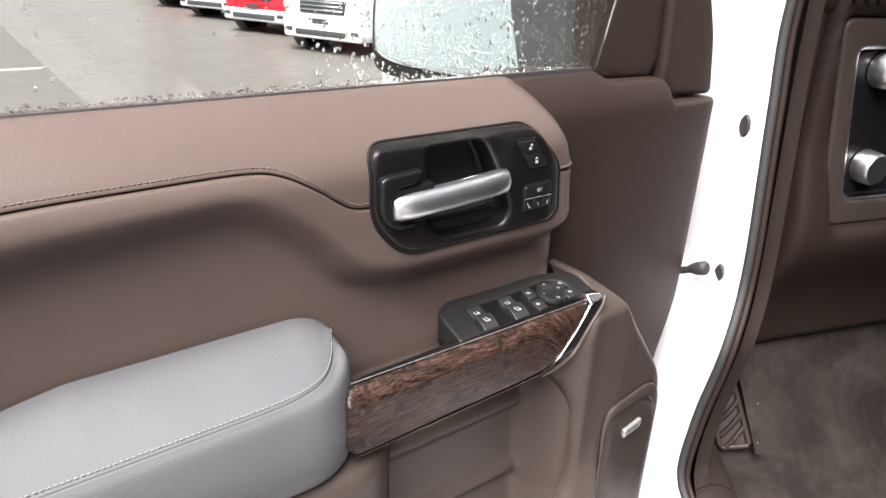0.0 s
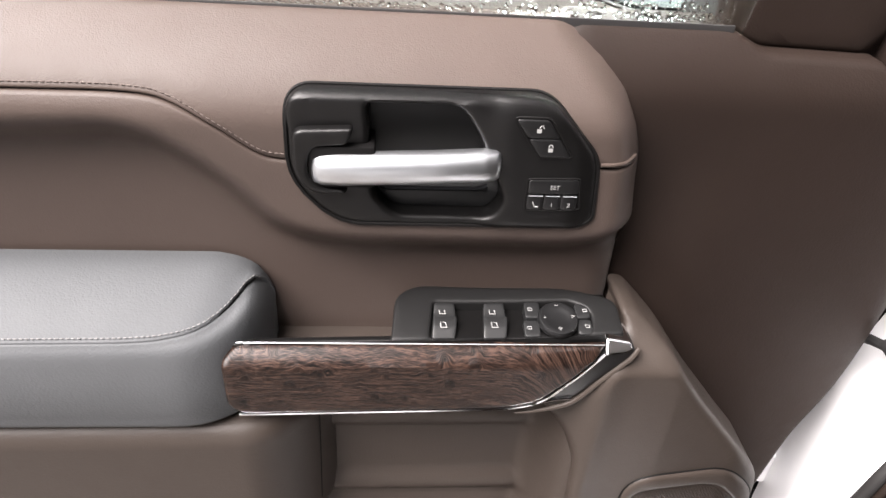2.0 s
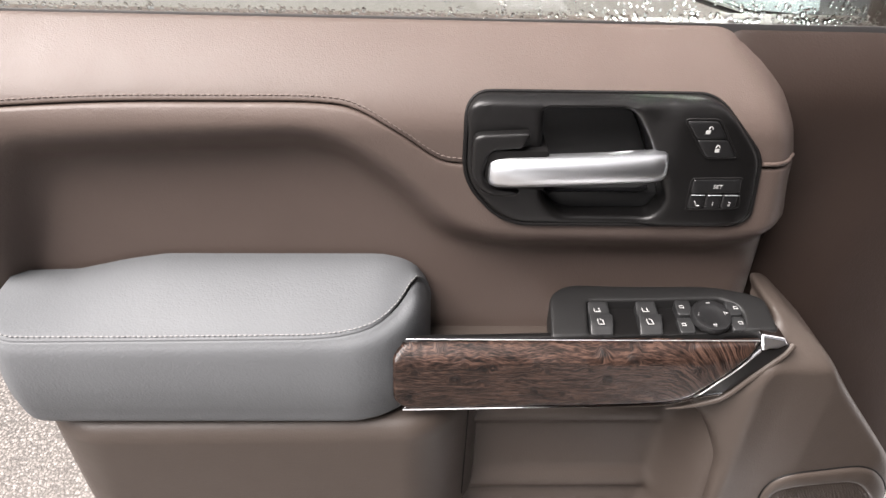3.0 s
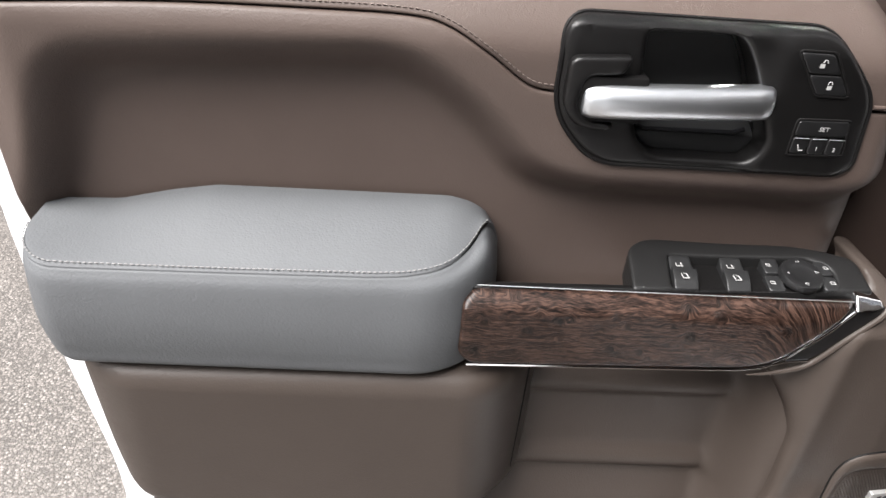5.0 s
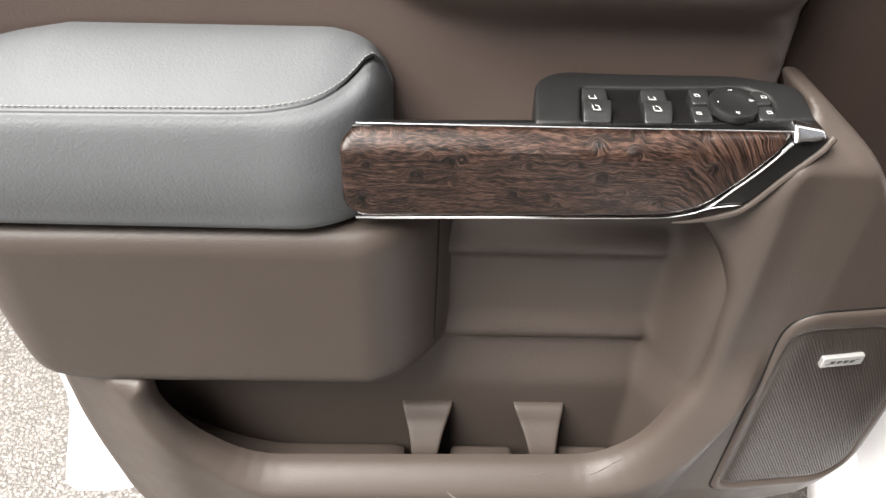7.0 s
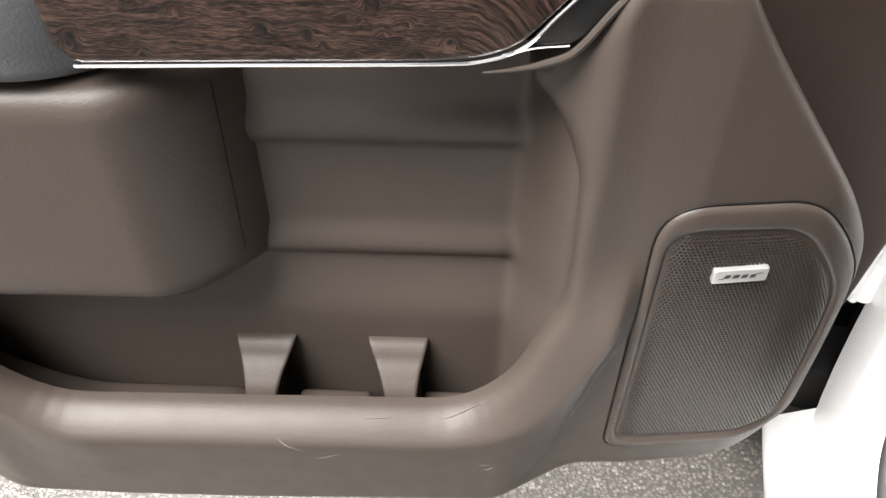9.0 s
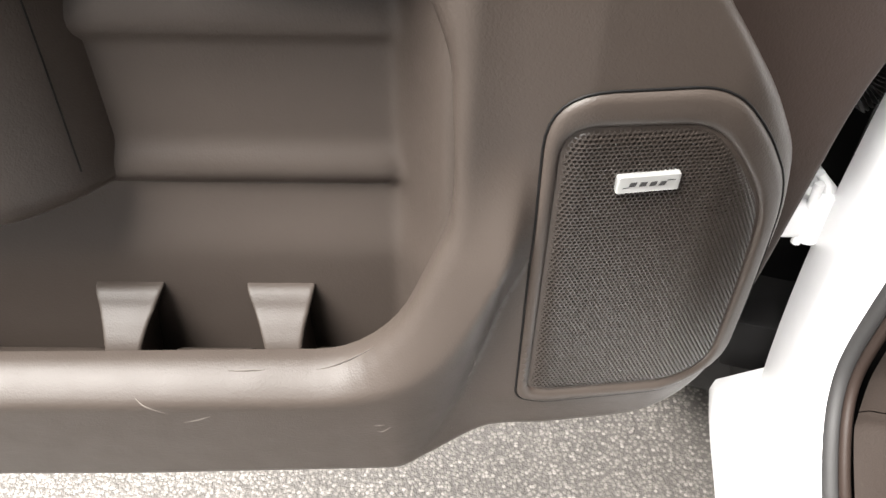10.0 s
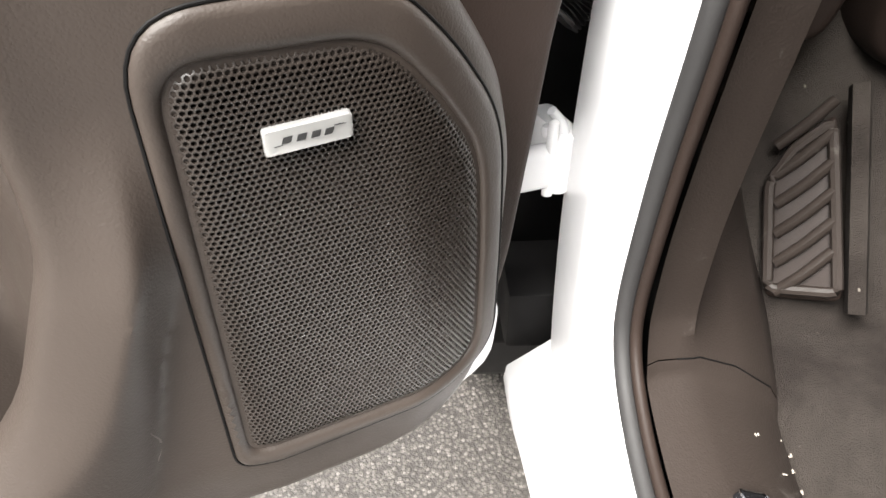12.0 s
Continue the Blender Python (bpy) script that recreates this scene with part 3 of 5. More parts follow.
well = rounded([(0.0, 1.15), (0.0, 0.82), (0.05, 0.765), (0.50, 0.765), (0.528, 0.88), (0.526, 1.10), (0.49, 1.15)], 0.02)
on_door(relief("map_pocket", well, neg(well_y), HARD, door, "ribbed brown inside of the map pocket", 0.006, 0.002, 0.03))
for lo, hi in (((0.302, 0.395, 0.77), (0.366, 0.436, 0.808)), ((0.410, 0.395, 0.77), (0.468, 0.436, 0.810))):
    on_door(part("pocket_floor", box_bm(lo, hi, 0.006, 3), HARD, door, "raised brown pocket floor pad"))
secs = []
for x in np.linspace(0.022, 0.254, 26):
    zt = 0.8035 + 0.058 * float(np.clip((0.135 - x) / 0.115, 0, 1)) ** 1.8 - 0.004 * float(np.clip((x - 0.248) / 0.006, 0, 1))
    secs.append([(x, 0.396, zt - 0.03), (x, 0.396, zt - 0.006), (x, 0.399, zt - 0.0015), (x, 0.403, zt), (x, 0.435, zt), (x, 0.4395, zt - 0.004), (x, 0.441, zt - 0.03)])
on_door(part("pocket_floor", loft_bm(secs), HARD, door, "brown pocket floor pad curving up at its end"))
on_door(part("pocket_base", box_bm((0.05, 0.398, 0.752), (0.520, 0.470, 0.768), 0.003, 1), HARD, door))


def divider(x, tilt):
    """A gusset that stands out from the pocket's back wall and widens upwards."""
    secs = []
    e = 0.0032
    for z, y, w in smooth_path([(0.8612, 0.456, 0.0485), (0.8608, 0.4475, 0.0500), (0.8585, 0.4420, 0.0492), (0.8545, 0.4375, 0.0462), (0.849, 0.4325, 0.0415), (0.840, 0.4215, 0.0335), (0.825, 0.409, 0.0265), (0.79, 0.398, 0.0215)], 4):
        c = x + tilt * (0.868 - z)
        half = []
        for k in range(5):
            a = math.pi / 2 * k / 4
            half.append((w / 2 - e + e * math.cos(a), y + e - e * math.sin(a)))
        half.append((w / 2 - e - 0.0012, y))
        side = [(w / 2, 0.48), (w / 2, y + e + 0.0015)] + half
        secs.append([(c - u, v, z) for u, v in side] + [(c + u, v, z) for u, v in reversed(side)])
    return loft_bm(secs)


on_door(part("pocket_divider", divider(0.278, -0.05), HARD, door))
on_door(part("pocket_divider", divider(0.388, 0.12), HARD, door))

# pale scuffs on the moulding
for path in ([(0.297, 0.8235), (0.306, 0.817), (0.320, 0.8085)], [(0.323, 0.797), (0.335, 0.801), (0.348, 0.808)], [(0.368, 0.8555), (0.390, 0.850)], [(0.426, 0.857), (0.445, 0.8565), (0.463, 0.860)],
             [(0.461, 0.785), (0.466, 0.7845), (0.473, 0.792)], [(0.459, 0.793), (0.468, 0.794)], [(0.525, 0.816), (0.531, 0.832), (0.530, 0.850)]):
    pts = smooth_path(path, 5)
    wid = [0.0009 * math.sin(math.pi * (i + 0.4) / len(pts)) for i in range(len(pts))]
    on_door(part("scuff", tube_bm([(x, float(low_y(x, z)) + 0.0001, z) for x, z in pts], wid, 6, 0.4), SCUFF, door))

# ---- loudspeaker
SPK = rounded([(0.562, 1.043, 0.034), (0.662, 1.0435, 0.034), (0.694, 1.010, 0.02), (0.728, 0.960, 0.03), (0.7325, 0.89, 0.06), (0.731, 0.800, 0.03), (0.690, 0.7925, 0.03), (0.585, 0.7905, 0.022), (0.5625, 0.7945, 0.034)], 0.02, 8)
MESH = rounded([(0.5725, 1.0225, 0.020), (0.657, 1.021, 0.022), (0.684, 0.990, 0.03), (0.7105, 0.950, 0.03), (0.7145, 0.89, 0.05), (0.7130, 0.808, 0.028), (0.675, 0.8035, 0.03), (0.590, 0.8045, 0.016), (0.5715, 0.806, 0.016)], 0.02, 8)
on_door(relief("speaker_surround", SPK, lambda u, v: -low_y(u, v) + 0.0035, HARD, door, "raised brown loudspeaker surround", 0.006, 0.006, 0.006, holes=[MESH]))
groove = [(x, float(low_y(x, z)) - 0.0002, z) for x, z in dense(SPK, 0.008)]
on_door(part("surround_joint", tube_bm(groove, 0.0008, 6, closed=True), CUP, door))


def perforated():
    """A pressed metal mesh of hexagonal cells, domed at its rim, with a hole through each."""
    r = 0.00166
    pts = []
    for j in range(-2, 95):
        for i in range(-2, 60):
            pts.append((0.566 + (i + 0.5 * (j % 2)) * r * math.sqrt(3), 0.798 + j * r * 1.5))
    pts = np.array(pts)
    pts = pts[inside_distance(pts, MESH) > -0.0010]
    verts, faces = [], []

    def height(p):
        d = np.clip(inside_distance(p, MESH), 0, 0.010) / 0.010
        return low_y(p[:, 0], p[:, 1]) - 0.0055 * np.sqrt(1 - (1 - d) ** 2) + 0.003
    ang = [math.pi / 6 + math.pi / 3 * k for k in range(6)]
    for f, back in ((1.0, 0.0), (0.72, 0.0001), (0.68, 0.0018)):
        ring = (pts[:, None, :] + f * r * np.array([(math.cos(a), math.sin(a)) for a in ang])[None]).reshape(-1, 2)
        y = height(ring) + back
        verts.append(np.c_[ring[:, 0], y, ring[:, 1]])
    n = len(pts) * 6
    verts = np.vstack(verts)
    for c in range(len(pts)):
        for k in range(6):
            a, b = c * 6 + k, c * 6 + (k + 1) % 6
            faces += [(a, b, n + b, n + a), (n + a, n + b, 2 * n + b, 2 * n + a)]
    me = bpy.data.meshes.new("grille")
    me.from_pydata(verts.tolist(), [], faces)
    bm = bmesh.new()
    bm.from_mesh(me)
    bpy.data.meshes.remove(me)
    bmesh.ops.remove_doubles(bm, verts=bm.verts[:], dist=2e-5)
    return bm


grille = on_door(part("speaker_grille", perforated(), GRILLE, door, "brown perforated metal loudspeaker grille"))
on_door(relief("speaker_baffle", MESH, lambda u, v: -low_y(u, v) - 0.004, CUP, door, "black cloth behind the grille", 0.01, 0.001, 0.004))
plate = rounded([(0.6055, 0.9925), (0.6425, 0.9935), (0.6425, 0.9822), (0.6055, 0.9812)], 0.0016)
badge = on_door(relief("badge", plate, lambda u, v: -low_y(u, v) + 0.0065, BADGE, door, "small silver badge with dark mark", 0.002, 0.0008, 0.006))
badge.location.z = 0.0005
for x0, w in ((0.6125, 0.0045), (0.6185, 0.0045), (0.6245, 0.0042), (0.6300, 0.0042)):
    bar = np.array([(x0, 0.9860), (x0 + w * 0.85, 0.9862), (x0 + w * 0.85 + 0.001, 0.9889), (x0 + 0.001, 0.9887)])
    part("mark", relief_mesh(bar, lambda u, v: -low_y(u, v) + 0.0069, 0.004, 0, 0.0004), DARKINK, badge)
for a, b in (((0.6095, 0.9852), (0.613, 0.9858)), ((0.6345, 0.9893), (0.6395, 0.9897))):
    bar = np.array([a, (b[0], b[1] - 0.0002), (b[0], b[1] + 0.0003), (a[0], a[1] + 0.0003)])
    part("mark", relief_mesh(bar, lambda u, v: -low_y(u, v) + 0.0069, 0.004, 0, 0.0004), DARKINK, badge)

# ---- wood strip with its bright edges
def on_strip(ob):
    """Pieces of the strip and the switch panel sit a little lower on the door."""
    ob.location.z = -0.004
    return on_door(ob)


wood_loop = rounded([(0.2165, 1.190, 0.006), (0.2265, 1.1965, 0.004), (0.5140, 1.2005, 0.001), (0.494, 1.1750), (0.482, 1.1620), (0.467, 1.1465, 0.012), (0.447, 1.1390, 0.012), (0.42, 1.1365), (0.2260, 1.1305, 0.006), (0.2165, 1.141, 0.006)], 0.004)


def wood_y(x, z):
    return 0.3935 + 0.005 * np.clip((1.19 - z) / 0.065, 0, 1) ** 2 + 0.0135 * np.clip((z - 1.1855 - 0.013 * (x - 0.2275)) / 0.0115, 0, 1) ** 1.25 * (1 - 0.65 * sstep(0.40, 0.51, x)) + 0.05 * np.clip((x - 0.46) / 0.5, 0, 1)


on_strip(relief("wood_strip", wood_loop, neg(wood_y), WOOD, door, "dark open-pore wood trim strip", 0.005, 0.003, 0.003))


def bright(path, r, flat=1.0):
    pts = smooth_path(path, 6)
    return tube_bm([(x, float(wood_y(x, min(z, 1.188))) + 0.001, z) for x, z in pts], r, 8, flat)


on_strip(part("chrome_strip", bright([(0.224, 1.1292), (0.32, 1.1322), (0.42, 1.1352), (0.449, 1.1380), (0.470, 1.1465), (0.485, 1.1625), (0.497, 1.1755), (0.5125, 1.1960)], 0.0014), CHROME, door, "thin chrome edge strip"))
wedge = rounded([(0.470, 1.1470), (0.485, 1.1625), (0.5165, 1.2005), (0.5385, 1.1985, 0.003), (0.532, 1.1875), (0.514, 1.1680, 0.01), (0.496, 1.1445, 0.012)], 0.002)
on_strip(relief("strip_end", wedge, lambda u, v: -wood_y(u, np.minimum(v, 1.188)) - 0.0015, KEY, door, "black end of the strip", 0.005, 0.001, 0.02))
on_strip(part("chrome_strip", bright([(0.458, 1.1412), (0.474, 1.1458), (0.493, 1.1470)], 0.0014), CHROME, door, "thin chrome edge strip"))
on_strip(part("chrome_strip", tube_bm([(x, float(wood_y(x, z)) + 0.0005, z) for x, z in smooth_path([(0.448, 1.1305), (0.464, 1.1325), (0.480, 1.1355), (0.497, 1.1430), (0.515, 1.1665), (0.532, 1.1860), (0.5415, 1.1975)], 6)], [0.0006 + 0.0018 * min(1, i / 14) for i in range(37)], 8), HARD, door, "brown edge bead"))
tip = rounded([(0.5120, 1.1965), (0.5140, 1.2060), (0.5340, 1.2030), (0.5350, 1.1985), (0.5270, 1.1970)], 0.002)
on_strip(relief("chrome_tip", tip, lambda u, v: -wood_y(u, 1.18) + 0.0016 - 0.011 * np.clip((v - 1.1975) / 0.009, 0, 1), CHROME, door, "bright chrome tip", 0.002, 0.002, 0.02))

# highlight on the ledge's edge, put in as a thin silver tube
line = [(x, float(wood_y(x, 1.1965)) + 0.0022, z) for x, z in ((0.2265, 1.1985), (0.30, 1.1995), (0.40, 1.2010), (0.513, 1.2025))]
on_strip(part("edge_glint", tube_bm(line, 0.0004, 6), SILVER, door, "hair-thin silver line standing in for the ledge edge's highlight"))

# ---- switch panel, lying flat behind the strip
FLAT = Matrix.Identity(4)
ledge = rounded([(0.222, 0.4075), (0.5300, 0.4125), (0.532, 0.45), (0.526, 0.468), (0.36, 0.466), (0.347, 0.4165, 0.004), (0.24, 0.4145)], 0.003)
on_strip(relief("armrest_ledge", ledge, lambda u, v: 1.1985 + 0.0145 * (u - 0.2275), BLACK, door, "black ledge behind the wood strip", 0.006, 0.002, 0.03, to=FLAT))
panel_loop = rounded([(0.3435, 0.4085, 0.003), (0.5300, 0.4128, 0.003), (0.5300, 0.447, 0.01), (0.49, 0.460, 0.03), (0.364, 0.463, 0.014), (0.347, 0.452, 0.012)], 0.006)
panel_hole = rounded([(0.374, 0.4115), (0.5045, 0.4125, 0.012), (0.5065, 0.438, 0.012), (0.490, 0.446), (0.378, 0.4455)], 0.003)


def pan_z(u, v):
    return 1.2062 + 0.0035 * sstep(0.40, 0.54, u) + 0.22 * (np.asarray(v, float) - 0.428)


panel = on_strip(relief("switch_panel", panel_loop, pan_z, PANEL, door, "black window and mirror switch panel", 0.005, 0.0025, 0.02, holes=[panel_hole], to=FLAT))
part("switch_well", relief_mesh(panel_hole, lambda u, v: pan_z(u, v) - 0.0165, 0.01, 0, 0.002, to=FLAT), CUP, panel, "dark switch recess")


def window_switch(x0, w):
    """A rocker: near half raised towards the strip, far half sloping, its outer side cut away to a finger recess."""
    def rocker(u, v):
        return pan_z(u, v) + 0.0026 - 0.0042 * sstep(0.4285, 0.4300, v) - 0.0022 * sstep(0.420, 0.411, v) + 0.0016 * sstep(0.432, 0.445, v)
    key = rounded([(x0, 0.4105), (x0 + w - 0.001, 0.4105), (x0 + w + 0.0015, 0.4275), (x0 + w, 0.4450), (x0 + 0.003, 0.4450), (x0 + 0.0015, 0.4275)], 0.002)
    sw = part("window_switch", relief_mesh(key, rocker, 0.003, 0.0012, 0.011, to=FLAT), SWITCH, panel, "black rocker window switch")
    slope = rounded([(x0 + w + 0.0015, 0.410), (x0 + w + 0.011, 0.410), (x0 + w + 0.012, 0.443), (x0 + w + 0.0025, 0.443)], 0.002)
    part("finger_recess", relief_mesh(slope, lambda u, v: pan_z(u, v) - 0.0145 + 0.002 * sstep(x0 + w + 0.002, x0 + w + 0.012, u), 0.004, 0.0005, 0.002, to=FLAT), CUP, panel)
    for v0, k in ((0.4205, 0.0062), (0.4365, 0.0052)):
        cx = x0 + 0.0095
        zt = float(rocker(cx, v0)) + 0.0004
        frame_pts = [(cx - 0.0022, v0 - k / 2, zt), (cx + 0.0024, v0 - k / 2, zt), (cx + 0.0018, v0 + k * 0.35, zt), (cx, v0 + k / 2, zt), (cx - 0.0022, v0 + k / 2, zt)]
        part("symbol", tube_bm(frame_pts, 0.00050, 5, closed=True), INK, sw)
    return sw


window_switch(0.3755, 0.0195)
window_switch(0.4160, 0.0195)
for cx, v0, side in ((0.4585, 0.4380, -1), (0.4560, 0.4200, -1), (0.4995, 0.4360, 1), (0.4990, 0.4205, 1)):
    w, d = (0.013, 0.0155) if side < 0 else (0.012, 0.0140)
    key = rounded([(cx - w / 2, v0 - d / 2), (cx + w / 2, v0 - d / 2), (cx + w / 2, v0 + d / 2), (cx - w / 2, v0 + d / 2)], 0.0025)
    b = part("mirror_button", relief_mesh(key, lambda u, v: pan_z(u, v) - 0.0005, 0.004, 0.001, 0.009, to=FLAT), SWITCH, panel, "small black mirror button")
    zt = float(pan_z(cx, v0)) - 0.0002
    ex = cx - 0.002 * (1 if side < 0 else -1)
    part("symbol", tube_bm([(ex - 0.0016, v0 - 0.0014, zt), (ex + 0.0016, v0 - 0.0014, zt), (ex + 0.0016, v0 + 0.0014, zt), (ex - 0.0016, v0 + 0.0014, zt)], 0.0004, 5, closed=True), INK, b)
dial_c = (0.4775, 0.4265)
dial = part("mirror_dial", lathe_bm([(0.0165, 0.0), (0.0165, 0.0035), (0.0155, 0.0052), (0.0138, 0.0056), (0.0095, 0.0042), (0.004, 0.0036), (0.0, 0.0036)], 36, Matrix.Translation((*dial_c, float(pan_z(0.4775, 0.4265)) - 0.0012)) @ Matrix.Rotation(0.217, 4, "X")), KEY, panel, "round black mirror dial")
for a in range(4):
    q = math.pi / 2 * a
    px, py = dial_c[0] + 0.0118 * math.cos(q), dial_c[1] + 0.0118 * math.sin(q)
    z0 = float(pan_z(px, py)) + 0.0040
    tri = [(px + 0.0018 * math.cos(q + k), py + 0.0018 * math.sin(q + k), z0) for k in (0, 2.3, -2.3)]
    part("symbol", tube_bm(tri, 0.00035, 4, closed=True), INK, dial)

# ---- release handle in its bezel
BEZ = rounded([(0.269, 1.383, 0.018), (0.450, 1.3835, 0.014), (0.4895, 1.340, 0.012), (0.4945, 1.289, 0.012), (0.484, 1.2815, 0.01), (0.302, 1.2805, 0.022), (0.269, 1.318, 0.02)], 0.015, 7)
RECESS = rounded([(0.3235, 1.3762, 0.004), (0.387, 1.3768, 0.010), (0.4005, 1.358, 0.015), (0.4115, 1.332), (0.4245, 1.304, 0.008), (0.416, 1.2885, 0.008), (0.344, 1.2885, 0.01), (0.3285, 1.306, 0.01), (0.3265, 1.33)], 0.006, 5)


def bez_y(u, v):
    return 0.4445 + 0.006 * np.clip((v - 1.3775 + 0.009 * sstep(0.398, 0.415, u)) / (0.0055 + 0.009 * sstep(0.398, 0.415, u)), 0, 1) ** 1.4 - 0.0035 * sstep(0.400, 0.425, u) + 0.0035 * sstep(0.47, 0.495, u)


bezel = on_door(relief("handle_bezel", BEZ, neg(bez_y), BLACK, door, "black door handle bezel", 0.005, 0.0045, 0.02, holes=[RECESS]))
part("bezel_joint", tube_bm([(x, float(card_y(np.array([x]), np.array([z]))[0]) - 0.001, z) for x, z in dense(BEZ, 0.008)], 0.0017, 6, closed=True), CUP, bezel)
part("finger_cup", relief_mesh(RECESS, lambda u, v: -0.476 + 0.016 * sstep(1.312, 1.300, v), 0.005, 0.001, 0.004), SWITCH, bezel, "deep black finger cup")
cup_lip = [(x, 0.4600, z) for x, z in ((0.333, 1.3055), (0.341, 1.3035), (0.405, 1.3045), (0.4135, 1.3075))]
part("cup_lip", tube_bm(cup_lip, 0.0019, 8), GLOSS, bezel)


def handle_bar():
    secs = []
    for x, zc, hh, yf in ((0.2860, 1.3295, 0.0085, 0.4375), (0.2875, 1.3293, 0.0105, 0.4345), (0.2925, 1.3293, 0.0115, 0.4320), (0.305, 1.3300, 0.0117, 0.4305), (0.33, 1.3310, 0.0114, 0.4300), (0.37, 1.3328, 0.0113, 0.4305),
                          (0.405, 1.3345, 0.0116, 0.4320), (0.414, 1.3350, 0.0116, 0.4340), (0.4172, 1.3352, 0.0108, 0.4365), (0.4182, 1.3352, 0.009, 0.440)):
        ring = []
        for a, b in ((-1, 0.95), (-0.97, 0.42), (-0.82, 0.17), (-0.5, 0.05), (0.0, 0.0), (0.4, 0.05), (0.75, 0.22), (0.95, 0.5), (1, 1.0)):
            ring.append((x, yf + 0.011 * b + 0.0022 * (a > 0.3) * a, zc + hh * a))
        secs.append(ring)
    return loft_bm(secs)


handle = on_door(part("door_handle", handle_bar(), SILVER, door, "satin silver pull handle"))
cap_loop = rounded([(0.2735, 1.3585, 0.008), (0.3155, 1.3610, 0.004), (0.3105, 1.3485, 0.004), (0.286, 1.3465, 0.007), (0.2825, 1.325, 0.01), (0.292, 1.3145, 0.006), (0.3115, 1.3135, 0.003), (0.308, 1.3095, 0.003), (0.286, 1.3095, 0.01), (0.2735, 1.324, 0.012)], 0.004, 4)
part("handle_guard", relief_mesh(cap_loop, lambda u, v: -0.4365 + 0.0 * u, 0.004, 0.003, 0.01), BLACK, bezel, "raised black guard round the handle's pivot")
part("pivot_block", box_bm((0.283, 0.4385, 1.314), (0.33, 0.47, 1.347), 0.003), CUP, bezel)


def key_on_bezel(name, corners, label, lift=0.0012, r=0.0025):
    return part(name, relief_mesh(rounded(corners, r, 4), lambda u, v: -bez_y(u, v) + lift, 0.004, 0.0009, 0.004), KEY, bezel, label)


for zc, h, dx in ((1.3640, 0.0134, 0.0), (1.3497, 0.0134, 0.0100)):
    x0 = 0.4250 + dx
    b = key_on_bezel("lock_button", [(x0, zc + h / 2), (x0 + 0.0225, zc + h / 2), (x0 + 0.0320, zc - h / 2), (x0 + 0.0095, zc - h / 2)], "black door lock button with padlock symbol")
    cx, yk = x0 + 0.0165, float(bez_y(x0, zc)) - 0.0014
    part("symbol", box_bm((cx - 0.0016, yk, zc - 0.0026), (cx + 0.0016, yk + 0.0005, zc + 0.0002)), INK, b)
    off = 0.0016 if dx == 0 else 0.0
    arc = [(cx + off + 0.0014 * math.cos(q), yk + 0.0002, zc + 0.0009 + 0.0020 * math.sin(q)) for q in np.linspace(0, math.pi, 8)]
    part("symbol", tube_bm(arc, 0.00038, 5), INK, b)
part("key_frame", tube_bm([(x, float(bez_y(x, z)) - 0.0002, z) for x, z in dense(rounded([(0.4235, 1.3718), (0.4490, 1.3718), (0.4685, 1.3422), (0.4440, 1.3422)], 0.003), 0.006)], 0.0009, 6, closed=True), CUP, bezel)
part("key_frame", tube_bm([(x, float(bez_y(x, z)) - 0.0002, z) for x, z in dense(rounded([(0.4390, 1.3250), (0.4770, 1.3258), (0.4815, 1.2990), (0.4395, 1.2982)], 0.002), 0.006)], 0.0009, 6, closed=True), CUP, bezel)
setk = key_on_bezel("memory_button", [(0.4400, 1.3242), (0.4765, 1.3250), (0.4785, 1.3135), (0.4402, 1.3130)], "black seat memory button")
TEXT = Matrix(((1, 0, 0, 0), (0, 0, -1, 0), (0, 1, 0, 0), (0, 0, 0, 1)))
lettering("lettering", "SET", 0.0046, INK, setk, Matrix.Translation((0.4595, float(bez_y(0.46, 1.32)) - 0.0016, 1.3187)) @ TEXT, "small white lettering")
for i, txt in enumerate(("", "1", "2")):
    x0 = 0.4402 + 0.0128 * i
    b = key_on_bezel("memory_button", [(x0, 1.3120), (x0 + 0.0118, 1.3120), (x0 + 0.0122, 1.2995), (x0 + 0.0002, 1.2995)], "black seat memory button")
    yk = float(bez_y(x0, 1.305)) - 0.0015
    if txt:
        lettering("lettering", txt, 0.0046, INK, b, Matrix.Translation((x0 + 0.006, yk, 1.3040)) @ TEXT)
    else:
        part("symbol", tube_bm([(x0 + 0.0045, yk, 1.3065), (x0 + 0.0062, yk, 1.3025), (x0 + 0.0088, yk, 1.3025)], 0.0005, 5), INK, b)
    part("key_edge", tube_bm([(x0 + 0.001, yk - 0.0002, 1.3116), (x0 + 0.0112, yk - 0.0002, 1.3116)], 0.00028, 5), SILVER, b)

# ---- painted door shell, glass and mirror
shell_loop = rounded([(-0.162, 1.374), (0.79, 1.374), (0.79, 1.1), (0.762, 0.98), (0.752, 0.90), (0.755, 0.80), (0.773, 0.745, 0.01), (0.768, 0.69, 0.02), (0.72, 0.655, 0.03), (0.0, 0.64, 0.03), (-0.12, 0.578, 0.03), (-0.20, 0.578, 0.02), (-0.132, 0.77, 0.05), (-0.134, 0.86, 0.05), (-0.163, 1.045, 0.1), (-0.176, 1.2, 0.1)], 0.02)
on_door(relief("door_shell", shell_loop, lambda u, v: -0.512 - 0.0 * u, PAINT, door, "white painted door shell", 0.03, 0.008, 0.10))
glass_bm = box_bm((-0.16, -0.002, 0.0), (0.60, 0.002, 0.50), m=Matrix.Translation((0, 0.513, 1.405)) @ Matrix.Rotation(radians(12), 4, "X"))
